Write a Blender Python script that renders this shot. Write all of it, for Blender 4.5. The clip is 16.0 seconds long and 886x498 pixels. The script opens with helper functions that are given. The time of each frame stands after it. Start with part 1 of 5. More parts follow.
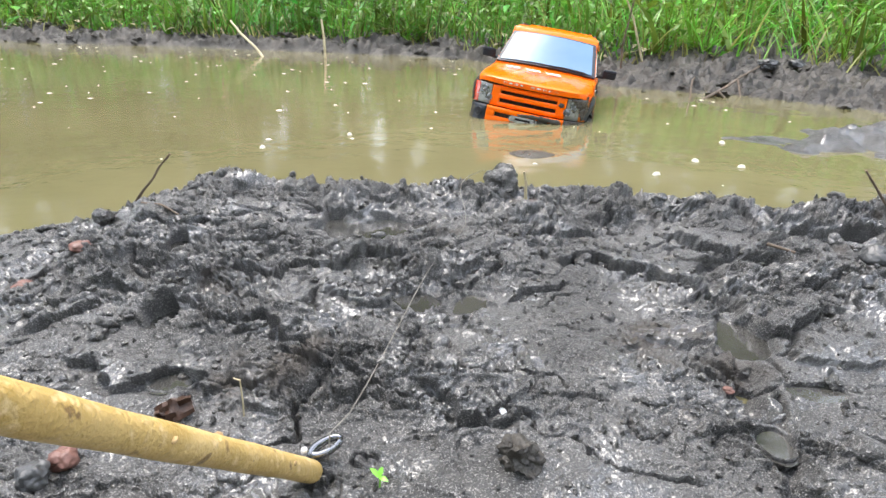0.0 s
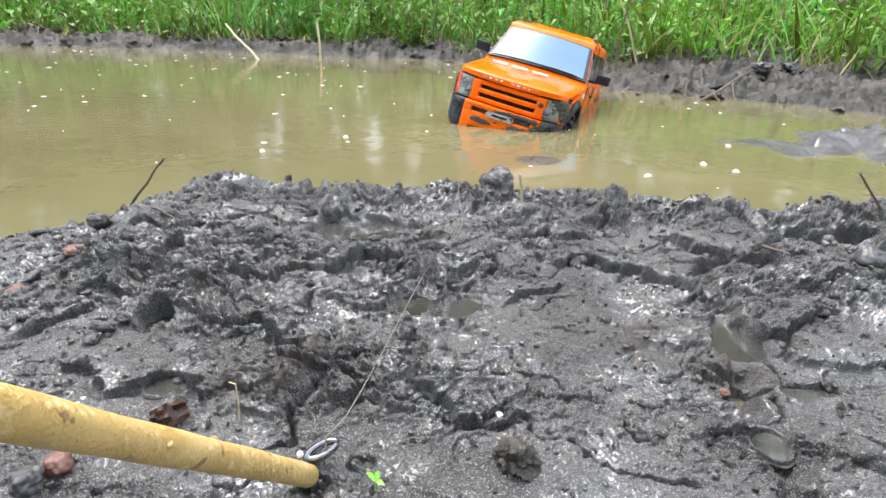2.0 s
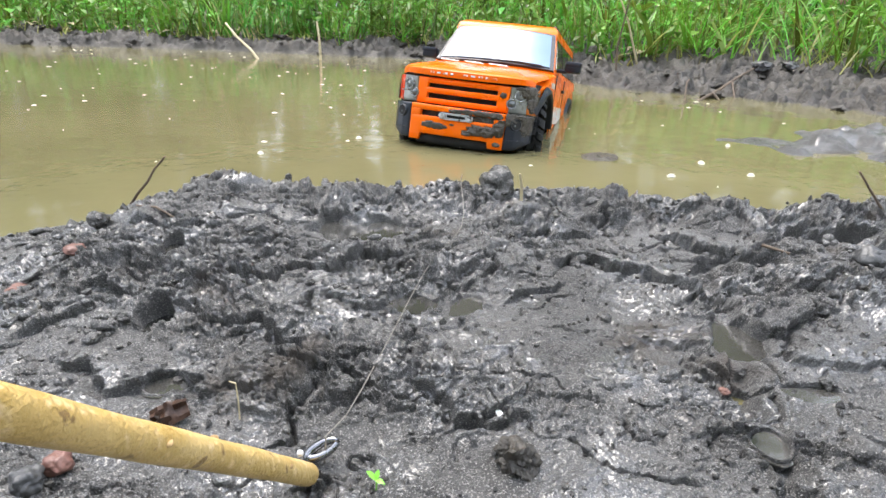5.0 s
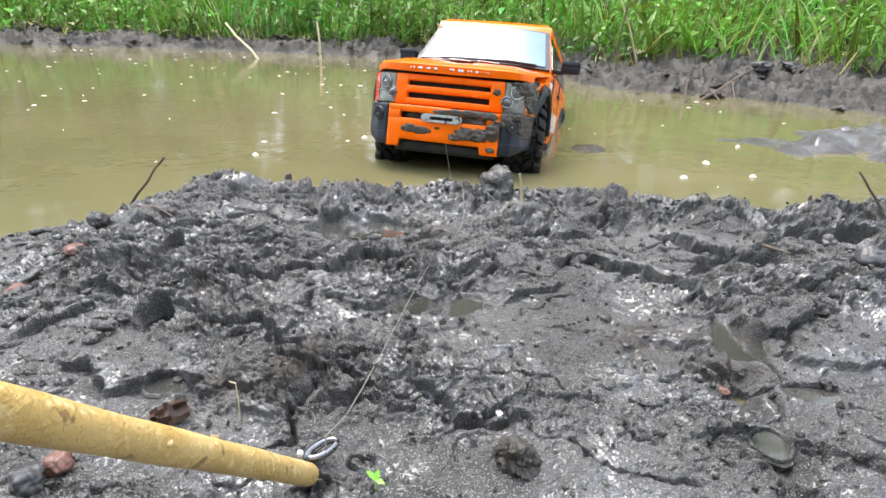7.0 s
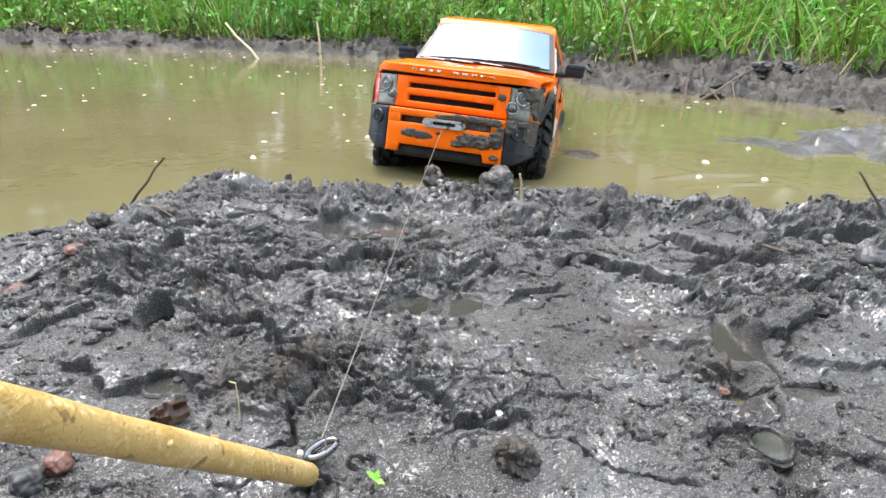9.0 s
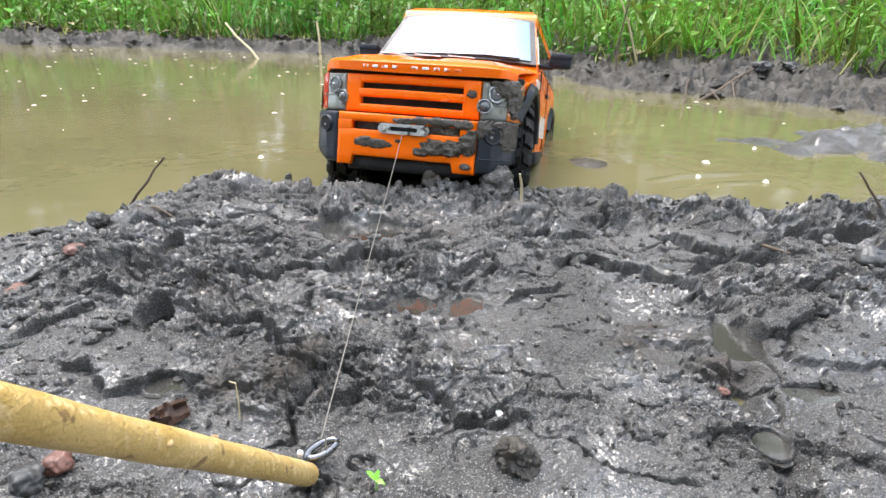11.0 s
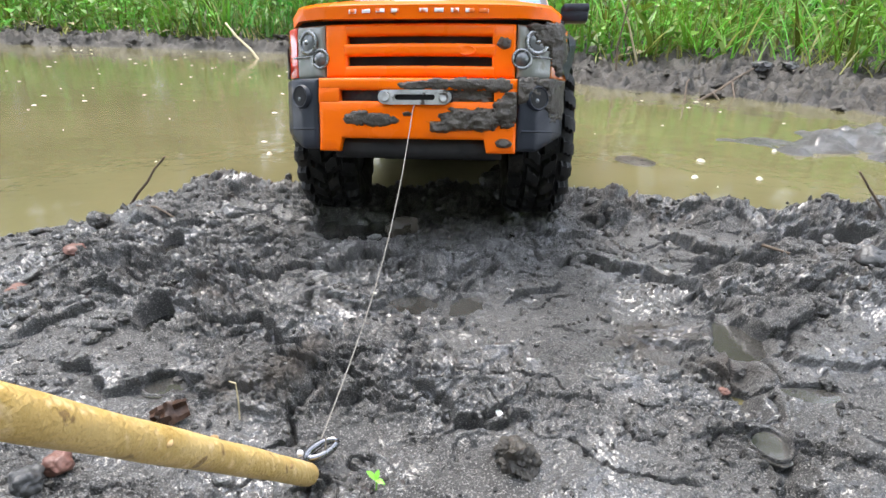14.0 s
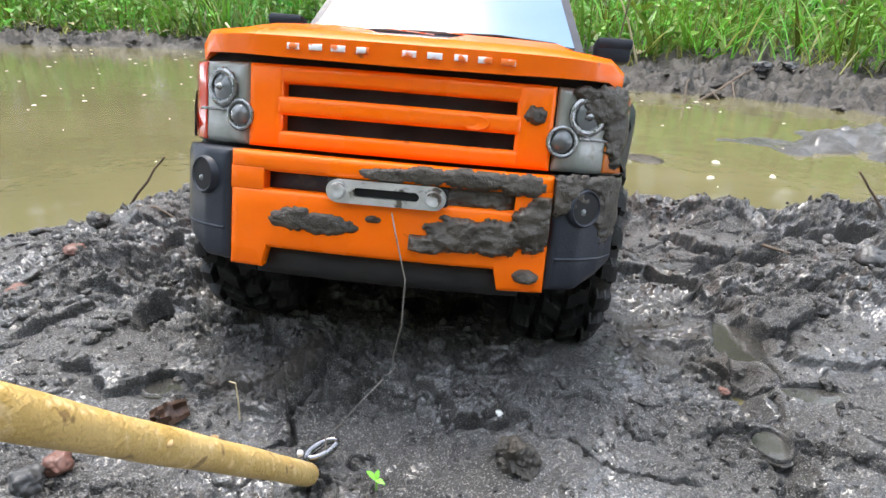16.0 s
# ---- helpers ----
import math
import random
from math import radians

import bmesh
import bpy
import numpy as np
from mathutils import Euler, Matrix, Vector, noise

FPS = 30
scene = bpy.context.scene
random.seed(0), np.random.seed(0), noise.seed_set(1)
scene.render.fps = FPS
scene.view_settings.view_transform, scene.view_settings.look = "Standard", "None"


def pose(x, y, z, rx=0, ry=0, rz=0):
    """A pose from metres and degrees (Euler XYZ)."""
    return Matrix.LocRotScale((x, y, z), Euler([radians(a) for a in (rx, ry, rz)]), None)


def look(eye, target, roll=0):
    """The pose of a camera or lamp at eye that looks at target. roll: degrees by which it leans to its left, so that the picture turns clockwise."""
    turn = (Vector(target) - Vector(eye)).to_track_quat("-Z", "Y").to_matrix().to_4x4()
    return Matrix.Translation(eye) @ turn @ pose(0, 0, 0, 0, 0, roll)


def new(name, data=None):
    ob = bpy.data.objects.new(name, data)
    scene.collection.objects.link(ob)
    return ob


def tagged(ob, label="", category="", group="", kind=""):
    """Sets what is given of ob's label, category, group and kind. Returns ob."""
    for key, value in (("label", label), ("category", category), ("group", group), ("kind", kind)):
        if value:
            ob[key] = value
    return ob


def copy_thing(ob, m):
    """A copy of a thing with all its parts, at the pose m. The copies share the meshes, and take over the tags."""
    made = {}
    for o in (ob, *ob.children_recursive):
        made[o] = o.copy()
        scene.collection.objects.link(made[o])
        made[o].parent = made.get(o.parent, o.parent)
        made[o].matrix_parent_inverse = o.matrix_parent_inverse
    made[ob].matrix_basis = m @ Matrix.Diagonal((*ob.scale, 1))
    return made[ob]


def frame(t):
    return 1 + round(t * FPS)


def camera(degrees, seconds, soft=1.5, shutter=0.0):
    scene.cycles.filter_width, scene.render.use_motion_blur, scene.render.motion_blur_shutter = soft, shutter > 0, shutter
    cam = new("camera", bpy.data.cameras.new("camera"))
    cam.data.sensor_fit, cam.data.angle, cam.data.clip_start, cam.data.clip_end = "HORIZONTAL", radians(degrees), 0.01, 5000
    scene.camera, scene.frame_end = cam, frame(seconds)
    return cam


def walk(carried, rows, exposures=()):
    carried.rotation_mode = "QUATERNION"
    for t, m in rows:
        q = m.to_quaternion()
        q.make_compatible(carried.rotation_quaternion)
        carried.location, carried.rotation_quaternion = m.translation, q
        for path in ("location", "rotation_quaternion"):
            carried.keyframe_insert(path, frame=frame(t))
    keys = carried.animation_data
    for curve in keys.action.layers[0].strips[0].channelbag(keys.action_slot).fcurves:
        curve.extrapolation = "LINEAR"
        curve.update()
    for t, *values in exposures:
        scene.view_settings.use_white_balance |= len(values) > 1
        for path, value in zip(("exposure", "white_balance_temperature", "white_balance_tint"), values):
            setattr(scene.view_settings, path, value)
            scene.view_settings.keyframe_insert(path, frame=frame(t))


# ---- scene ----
from mathutils import Quaternion

# ---------------------------------------------------------------- camera
cam = camera(73.63, 16.0)


def eye(drx=0.0, drz=0.0):
    return pose(0, 0, 0.146, 67.79 + drx, -1.574, 0.642 + drz)


walk(cam, [(0.0, eye(-0.208, 0.419)), (0.5, eye(0.0, 0.170)), (1.0, eye(0.085, 0.082)), (1.5, eye(0.085, 0.0)),
           (2.5, eye(0.085, 0.0)), (3.0, eye(0.04, 0.0)), (4.0, eye()), (16.0, eye())])

# ---------------------------------------------------------------- light
SUN_EL, SUN_ROT = radians(66), radians(-25)
world = bpy.data.worlds.new("sky")
scene.world = world
world.use_nodes = True
wn = world.node_tree
sky = wn.nodes.new("ShaderNodeTexSky")
sky.sky_type, sky.sun_disc = "NISHITA", False
sky.sun_elevation, sky.sun_rotation = SUN_EL, SUN_ROT
sky.air_density, sky.dust_density, sky.ozone_density = 1.0, 4.0, 1.0
bg = wn.nodes["Background"]
bg.inputs["Strength"].default_value = 0.15
cloud_at = wn.nodes.new("ShaderNodeTexCoord")
cloud = wn.nodes.new("ShaderNodeTexNoise")
cloud.inputs["Scale"].default_value, cloud.inputs["Detail"].default_value = 1.6, 3.0
cover = wn.nodes.new("ShaderNodeValToRGB")
cover.color_ramp.elements[0].position, cover.color_ramp.elements[1].position = 0.28, 0.62
veil = wn.nodes.new("ShaderNodeMixRGB")
veil.inputs["Color2"].default_value = (11.9, 12.9, 15.2, 1)
wn.links.new(cloud_at.outputs["Generated"], cloud.inputs["Vector"])
wn.links.new(cloud.outputs["Fac"], cover.inputs["Fac"])
wn.links.new(cover.outputs["Color"], veil.inputs["Fac"])
wn.links.new(sky.outputs["Color"], veil.inputs["Color1"])
wn.links.new(veil.outputs["Color"], bg.inputs["Color"])
sun = new("sun", bpy.data.lights.new("sun", "SUN"))
sun.data.energy, sun.data.angle, sun.data.color = 1.5, radians(28), (1.0, 0.96, 0.9)
sun.matrix_basis = look((0, 0, 0), (-math.sin(SUN_ROT) * math.cos(SUN_EL), -math.cos(SUN_ROT) * math.cos(SUN_EL), -math.sin(SUN_EL)))
scene.view_settings.exposure = 1.22


# ---------------------------------------------------------------- materials
def material(name, c1, c2, rough=(0.5, 0.6), scale=40.0, bump=0.0, bump_scale=200.0, metal=0.0, ior=1.45, coat=0.0, fine=(0.0, 300.0, (0.5, 0.5, 0.5)),
             island=0.0, shine=0.5, warp=0.4, dirt=None, bump2=(0.0, 900.0), through_light=0.0, film=None):
    """Two base colours mixed by a broad noise, a fine grain over it, uneven roughness and a fine relief."""
    m = bpy.data.materials.new(name)
    m.use_nodes = True
    nt = m.node_tree
    b = nt.nodes["Principled BSDF"]
    tc = nt.nodes.new("ShaderNodeTexCoord")

    def noise_node(sc, detail=4.0, dist=0.0):
        n = nt.nodes.new("ShaderNodeTexNoise")
        n.inputs["Scale"].default_value, n.inputs["Detail"].default_value, n.inputs["Distortion"].default_value = sc, detail, dist
        nt.links.new(tc.outputs["Object"], n.inputs["Vector"])
        return n

    def ramp_node(src, lo, hi, a=(0, 0, 0, 1), z=(1, 1, 1, 1)):
        r = nt.nodes.new("ShaderNodeValToRGB")
        r.color_ramp.elements[0].position, r.color_ramp.elements[1].position = lo, hi
        r.color_ramp.elements[0].color, r.color_ramp.elements[1].color = a, z
        nt.links.new(src, r.inputs["Fac"])
        return r

    def mix(fac, a, z, kind="MIX"):
        x = nt.nodes.new("ShaderNodeMixRGB")
        x.blend_type = kind
        for socket, v in (("Fac", fac), ("Color1", a), ("Color2", z)):
            if isinstance(v, (int, float)):
                x.inputs[socket].default_value = v
            elif isinstance(v, tuple):
                x.inputs[socket].default_value = (*v[:3], 1)
            else:
                nt.links.new(v, x.inputs[socket])
        return x.outputs["Color"]

    broad = noise_node(scale, 5.0, warp)
    col = mix(ramp_node(broad.outputs["Fac"], 0.35, 0.65).outputs["Color"], c1, c2)
    if fine[0] > 0:
        f = noise_node(fine[1], 2.0)
        col = mix(ramp_node(f.outputs["Fac"], 0.62 - 0.1 * fine[0], 0.72).outputs["Color"], col, fine[2])
    if dirt:
        d = noise_node(dirt[1], 6.0, 0.3)
        mask = ramp_node(d.outputs["Fac"], dirt[0], dirt[0] + 0.05)
        col = mix(mask.outputs["Color"], col, dirt[2])
    if island > 0:
        g = nt.nodes.new("ShaderNodeNewGeometry")
        h = nt.nodes.new("ShaderNodeHueSaturation")
        r1 = nt.nodes.new("ShaderNodeMapRange")
        r1.inputs["To Min"].default_value, r1.inputs["To Max"].default_value = 1 - island, 1 + island
        r2 = nt.nodes.new("ShaderNodeMapRange")
        r2.inputs["To Min"].default_value, r2.inputs["To Max"].default_value = 0.5 - island * 0.08, 0.5 + island * 0.05
        nt.links.new(g.outputs["Random Per Island"], r1.inputs["Value"])
        nt.links.new(g.outputs["Random Per Island"], r2.inputs["Value"])
        nt.links.new(r1.outputs["Result"], h.inputs["Value"])
        nt.links.new(r2.outputs["Result"], h.inputs["Hue"])
        nt.links.new(col, h.inputs["Color"])
        col = h.outputs["Color"]
    nt.links.new(col, b.inputs["Base Color"])
    rn = noise_node(scale * 1.7, 4.0)
    rr = nt.nodes.new("ShaderNodeMapRange")
    rr.inputs["From Min"].default_value, rr.inputs["From Max"].default_value = 0.35, 0.65
    rr.inputs["To Min"].default_value, rr.inputs["To Max"].default_value = rough
    nt.links.new(rn.outputs["Fac"], rr.inputs["Value"])
    nt.links.new(rr.outputs["Result"], b.inputs["Roughness"])
    if bump > 0:
        bn = noise_node(bump_scale, 5.0)
        bu = nt.nodes.new("ShaderNodeBump")
        bu.inputs["Strength"].default_value, bu.inputs["Distance"].default_value = 1.0, bump
        height = bn.outputs["Fac"]
        if bump2[0] > 0:
            b2 = noise_node(bump2[1], 3.0)
            mul = nt.nodes.new("ShaderNodeMath")
            mul.operation = "MULTIPLY_ADD"
            mul.inputs[1].default_value = bump2[0] / bump
            nt.links.new(b2.outputs["Fac"], mul.inputs[0])
            nt.links.new(height, mul.inputs[2])
            height = mul.outputs[0]
        nt.links.new(height, bu.inputs["Height"])
        nt.links.new(bu.outputs["Normal"], b.inputs["Normal"])
    b.inputs["Metallic"].default_value = metal
    b.inputs["IOR"].default_value = ior
    b.inputs["Coat Weight"].default_value = coat
    b.inputs["Coat Roughness"].default_value = 0.1
    if film:
        wet = ramp_node(noise_node(film[0], 4.0, 0.6).outputs["Fac"], film[1], film[2])
        nt.links.new(wet.outputs["Color"], b.inputs["Coat Weight"])
        b.inputs["Coat Roughness"].default_value = film[3]
        b.inputs["Coat IOR"].default_value = 1.6
    b.inputs["Specular IOR Level"].default_value = shine
    if through_light > 0:
        tr = nt.nodes.new("ShaderNodeBsdfTranslucent")
        mx = nt.nodes.new("ShaderNodeMixShader")
        mx.inputs["Fac"].default_value = through_light
        nt.links.new(col, tr.inputs["Color"])
        nt.links.new(b.outputs["BSDF"], mx.inputs[1])
        nt.links.new(tr.outputs["BSDF"], mx.inputs[2])
        nt.links.new(mx.outputs["Shader"], nt.nodes["Material Output"].inputs["Surface"])
    return m


MUD = material("wet_mud", (0.036, 0.0345, 0.032), (0.1, 0.0965, 0.091), (0.28, 0.6), 22, 0.002, 560, fine=(0.9, 1500, (0.38, 0.365, 0.34)), dirt=(0.62, 14, (0.065, 0.054, 0.043)), bump2=(0.0014, 1800), shine=0.75, film=(26, 0.46, 0.63, 0.18))
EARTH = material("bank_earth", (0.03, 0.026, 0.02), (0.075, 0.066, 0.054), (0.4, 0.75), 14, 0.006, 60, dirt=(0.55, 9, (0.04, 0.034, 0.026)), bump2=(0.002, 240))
MUD_DARK = material("thick_mud", (0.045, 0.038, 0.029), (0.085, 0.073, 0.057), (0.22, 0.55), 90, 0.0005, 700, bump2=(0.0003, 2000))
CLOD = material("mud_crumbs", (0.045, 0.042, 0.037), (0.09, 0.086, 0.079), (0.16, 0.45), 60, 0.0022, 350, coat=0.2, bump2=(0.0008, 1000), fine=(0.3, 1100, (0.28, 0.27, 0.25)), island=0.25)
WATER = material("pond_water", (0.138, 0.124, 0.06), (0.19, 0.168, 0.085), (0.03, 0.08), 1.6, 0.0009, 24, ior=1.33, warp=0.8)
SLURRY = material("puddle_water", (0.04, 0.038, 0.033), (0.06, 0.057, 0.05), (0.02, 0.05), 30, 0.0003, 120, ior=1.45, coat=1.0, shine=1.0)
PAINT = material("orange_paint", (0.95, 0.15, 0.0), (0.96, 0.175, 0.002), (0.22, 0.34), 12, 0.00004, 600, coat=0.15, shine=0.22, dirt=(0.69, 110, (0.4, 0.075, 0.008)))
PLASTIC = material("black_plastic", (0.009, 0.013, 0.021), (0.018, 0.022, 0.032), (0.3, 0.5), 60, 0.0001, 1500, dirt=(0.64, 50, (0.07, 0.062, 0.05)))
# black of the underparts, also used to paint shade in gaps and hollows
BLACK = material("black_parts_and_shade", (0.008, 0.008, 0.009), (0.014, 0.014, 0.014), (0.6, 0.8), 60)
RUBBER = material("muddy_rubber", (0.006, 0.006, 0.006), (0.012, 0.012, 0.011), (0.4, 0.7), 70, 0.0003, 600, dirt=(0.58, 60, (0.028, 0.025, 0.021)), shine=0.35)
# the blue base colour stands in for the sky reflected in the windscreen
GLASS = material("sky_tinted_windscreen", (0.1, 0.2, 0.32), (0.13, 0.24, 0.36), (0.2, 0.27), 10, ior=1.52)
SIDEGLASS = material("dark_side_glass", (0.02, 0.022, 0.025), (0.03, 0.03, 0.03), (0.03, 0.06), 10)
LAMP = material("lamp_housing", (0.2, 0.21, 0.18), (0.32, 0.33, 0.29), (0.12, 0.25), 60, 0.0002, 500, coat=1.0, dirt=(0.63, 60, (0.2, 0.18, 0.14)))
CHROME = material("worn_chrome", (0.25, 0.26, 0.26), (0.36, 0.36, 0.35), (0.15, 0.35), 120, metal=0.9)
ALLOY = material("scuffed_alloy", (0.45, 0.45, 0.43), (0.6, 0.6, 0.58), (0.3, 0.5), 150, 0.0001, 900, metal=0.6, dirt=(0.58, 130, (0.1, 0.09, 0.075)))
LENS = material("lamp_lens", (0.09, 0.1, 0.1), (0.14, 0.15, 0.15), (0.05, 0.1), 80, coat=1.0)
AMBER = material("amber_lens", (0.55, 0.12, 0.01), (0.6, 0.16, 0.02), (0.1, 0.2), 60, coat=1.0)
RED = material("red_lens", (0.6, 0.03, 0.01), (0.65, 0.06, 0.02), (0.1, 0.2), 60, coat=1.0)
WHITE = material("white_decal", (0.75, 0.72, 0.7), (0.85, 0.83, 0.8), (0.3, 0.4), 90, dirt=(0.55, 160, (0.8, 0.17, 0.02)))
WOOD = material("pale_wood", (0.5, 0.33, 0.1), (0.64, 0.45, 0.18), (0.4, 0.55), 70, 0.0006, 420, dirt=(0.64, 210, (0.26, 0.16, 0.06)), fine=(0.5, 350, (0.7, 0.52, 0.26)), bump2=(0.0004, 1100))
KNOT = material("wood_scar", (0.3, 0.19, 0.08), (0.45, 0.3, 0.13), (0.5, 0.7), 300, 0.0003, 900)
STEEL = material("polished_steel", (0.16, 0.16, 0.17), (0.26, 0.26, 0.26), (0.15, 0.3), 100, metal=1.0)
LINE = material("steel_line", (0.2, 0.18, 0.15), (0.32, 0.3, 0.26), (0.35, 0.5), 300, metal=0.5)
GRASS = material("grass_green", (0.058, 0.18, 0.02), (0.17, 0.34, 0.04), (0.3, 0.5), 2.0, island=0.75, through_light=0.33)
GRASS_DRY = material("grass_yellow", (0.24, 0.27, 0.06), (0.36, 0.34, 0.12), (0.4, 0.6), 3.0, island=0.4, through_light=0.4)
LEAF = material("weed_leaf", (0.07, 0.16, 0.02), (0.14, 0.26, 0.03), (0.35, 0.5), 4.0, island=0.45, through_light=0.4)
CROWN = material("tree_leaf", (0.07, 0.12, 0.018), (0.13, 0.19, 0.03), (0.4, 0.6), 1.0, island=0.4, through_light=0.3)
BARK = material("bark", (0.07, 0.055, 0.04), (0.12, 0.1, 0.08), (0.7, 0.9), 12, 0.01, 40)
TWIG = material("dry_twig", (0.09, 0.065, 0.045), (0.16, 0.12, 0.085), (0.6, 0.8), 90, 0.0004, 700)
STRAW = material("straw", (0.45, 0.37, 0.22), (0.55, 0.47, 0.3), (0.5, 0.7), 90)
BRICK = material("red_stone", (0.13, 0.06, 0.045), (0.2, 0.1, 0.075), (0.35, 0.6), 120, 0.0006, 500)
STONE = material("grey_stone", (0.05, 0.05, 0.05), (0.09, 0.09, 0.088), (0.3, 0.5), 120, 0.0005, 500)
PALE = material("white_shell", (0.7, 0.68, 0.64), (0.8, 0.79, 0.76), (0.25, 0.4), 150)
FOAM = material("pale_flecks", (0.6, 0.57, 0.42), (0.75, 0.72, 0.6), (0.4, 0.6), 60)
PINK = material("pink_blossom", (0.5, 0.16, 0.25), (0.6, 0.25, 0.33), (0.5, 0.6), 60)


# ---------------------------------------------------------------- mesh tools
def mesh_object(name, verts, faces, mat, smooth=True):
    me = bpy.data.meshes.new(name)
    me.from_pydata([tuple(map(float, v)) for v in verts], [], faces)
    me.materials.append(mat)
    if smooth:
        me.polygons.foreach_set("use_smooth", [True] * len(me.polygons))
    me.update()
    return new(name, me)


def part(name, bm, mat, parent, label="", smooth=True):
    """Links a bmesh as one mesh object under its thing or part."""
    bmesh.ops.recalc_face_normals(bm, faces=bm.faces)
    me = bpy.data.meshes.new(name)
    bm.to_mesh(me)
    bm.free()
    me.materials.append(mat)
    if smooth:
        me.polygons.foreach_set("use_smooth", [True] * len(me.polygons))
        me.set_sharp_from_angle(angle=radians(38))
    ob = new(name, me)
    if parent:
        ob.parent = parent
    if label:
        tagged(ob, label)
    return ob


def box_bm(x0, x1, y0, y1, z0, z1, bevel=0.0, seg=2):
    bm = bmesh.new()
    bmesh.ops.create_cube(bm, size=1.0, matrix=Matrix.Translation(((x0 + x1) / 2, (y0 + y1) / 2, (z0 + z1) / 2)) @ Matrix.Diagonal((x1 - x0, y1 - y0, z1 - z0, 1)))
    if bevel:
        bmesh.ops.bevel(bm, geom=bm.edges[:], offset=bevel, segments=seg, affect="EDGES", profile=0.5)
    return bm


def slab_bm(x0, x1, z0, z1, front, thick, n=14, nz=4, soft=0.001):
    """A plate that bends in plan: its face lies at y = front(x); z0 and z1 are heights or functions of x. Its rim is rounded by soft."""
    bm = bmesh.new()
    low = z0 if callable(z0) else (lambda x: z0)
    top = z1 if callable(z1) else (lambda x: z1)
    cols = [x0, x0 + soft * 0.4] + [x0 + soft * 1.2 + (x1 - x0 - 2.4 * soft) * i / n for i in range(n + 1)] + [x1 - soft * 0.4, x1]
    back, face = [], []
    for k, x in enumerate(cols):
        dx = min(x - x0, x1 - x)
        rows_f, rows_b = [], []
        zl, zh = low(x), top(x)
        zs = [zl, zl + soft * 0.4] + [zl + soft * 1.2 + (zh - zl - 2.4 * soft) * i / nz for i in range(nz + 1)] + [zh - soft * 0.4, zh]
        for z in zs:
            d = min(dx, z - zl, zh - z)
            sink = soft * (1 - min(1.0, d / (1.2 * soft))) ** 2
            rows_f.append(bm.verts.new((x, front(x) + sink, z)))
            rows_b.append(bm.verts.new((x, front(x) + thick, z)))
        face.append(rows_f)
        back.append(rows_b)
    m = len(face[0])
    for i in range(len(cols) - 1):
        for j in range(m - 1):
            bm.faces.new((face[i][j], face[i + 1][j], face[i + 1][j + 1], face[i][j + 1]))
            bm.faces.new((back[i][j], back[i][j + 1], back[i + 1][j + 1], back[i + 1][j]))
        for j in (0, m - 1):
            bm.faces.new((face[i][j], back[i][j], back[i + 1][j], face[i + 1][j]))
    for i in (0, len(cols) - 1):
        for j in range(m - 1):
            bm.faces.new((face[i][j], face[i][j + 1], back[i][j + 1], back[i][j]))
    return bm


def lathe_bm(profile, n=32, axis="x"):
    """Revolves (along, radius) points round the x or the y axis."""
    bm = bmesh.new()
    rings = []
    for a, r in profile:
        ring = []
        for i in range(n):
            c, s = r * math.cos(2 * math.pi * i / n), r * math.sin(2 * math.pi * i / n)
            ring.append(bm.verts.new((a, c, s) if axis == "x" else (c, a, s)))
        rings.append(ring)
    for p, q in zip(rings, rings[1:]):
        for i in range(n):
            bm.faces.new((p[i], p[(i + 1) % n], q[(i + 1) % n], q[i]))
    for ring in (rings[0], rings[-1]):
        if (ring[0].co - ring[n // 2].co).length > 1e-5:
            bm.faces.new(ring)
    return bm


def move_bm(bm, m):
    bmesh.ops.transform(bm, matrix=m, verts=bm.verts)
    return bm


def tube_bm(points, radius, n=8):
    """A round rod along points; radius may be a list."""
    bm = bmesh.new()
    pts = [Vector(p) for p in points]
    rings = []
    for i, p in enumerate(pts):
        d = (pts[min(i + 1, len(pts) - 1)] - pts[max(i - 1, 0)]).normalized()
        u = d.orthogonal().normalized() if i == 0 else (u - d * u.dot(d)).normalized()
        w = d.cross(u)
        r = radius[i] if isinstance(radius, (list, tuple)) else radius
        rings.append([bm.verts.new(p + (u * math.cos(2 * math.pi * k / n) + w * math.sin(2 * math.pi * k / n)) * r) for k in range(n)])
    for a, b in zip(rings, rings[1:]):
        for k in range(n):
            bm.faces.new((a[k], a[(k + 1) % n], b[(k + 1) % n], b[k]))
    bm.faces.new(rings[0])
    bm.faces.new(rings[-1])
    return bm


def lump_bm(size, seed, rough=0.35, sub=3, flat=1.0):
    """A broken, rounded lump about size across."""
    bm = bmesh.new()
    bmesh.ops.create_icosphere(bm, subdivisions=sub, radius=size / 2)
    for v in bm.verts:
        k = v.co * (2.2 / size) + Vector((seed * 7.3, seed * 1.7, seed * 3.1))
        v.co *= 1 + rough * noise.noise(k) + rough * 0.5 * noise.noise(k * 2.7)
        v.co.z *= flat
    return bm


# ---------------------------------------------------------------- ground relief
GRID = np.random.RandomState(7)
TABLE = GRID.permutation(512)
ANGLE = GRID.uniform(0, 2 * math.pi, 512)
JIT = GRID.uniform(0.12, 0.88, (512, 3))


def cell(ix, iy, seed):
    return TABLE[(TABLE[(ix + seed * 57) & 511] + iy) & 511]


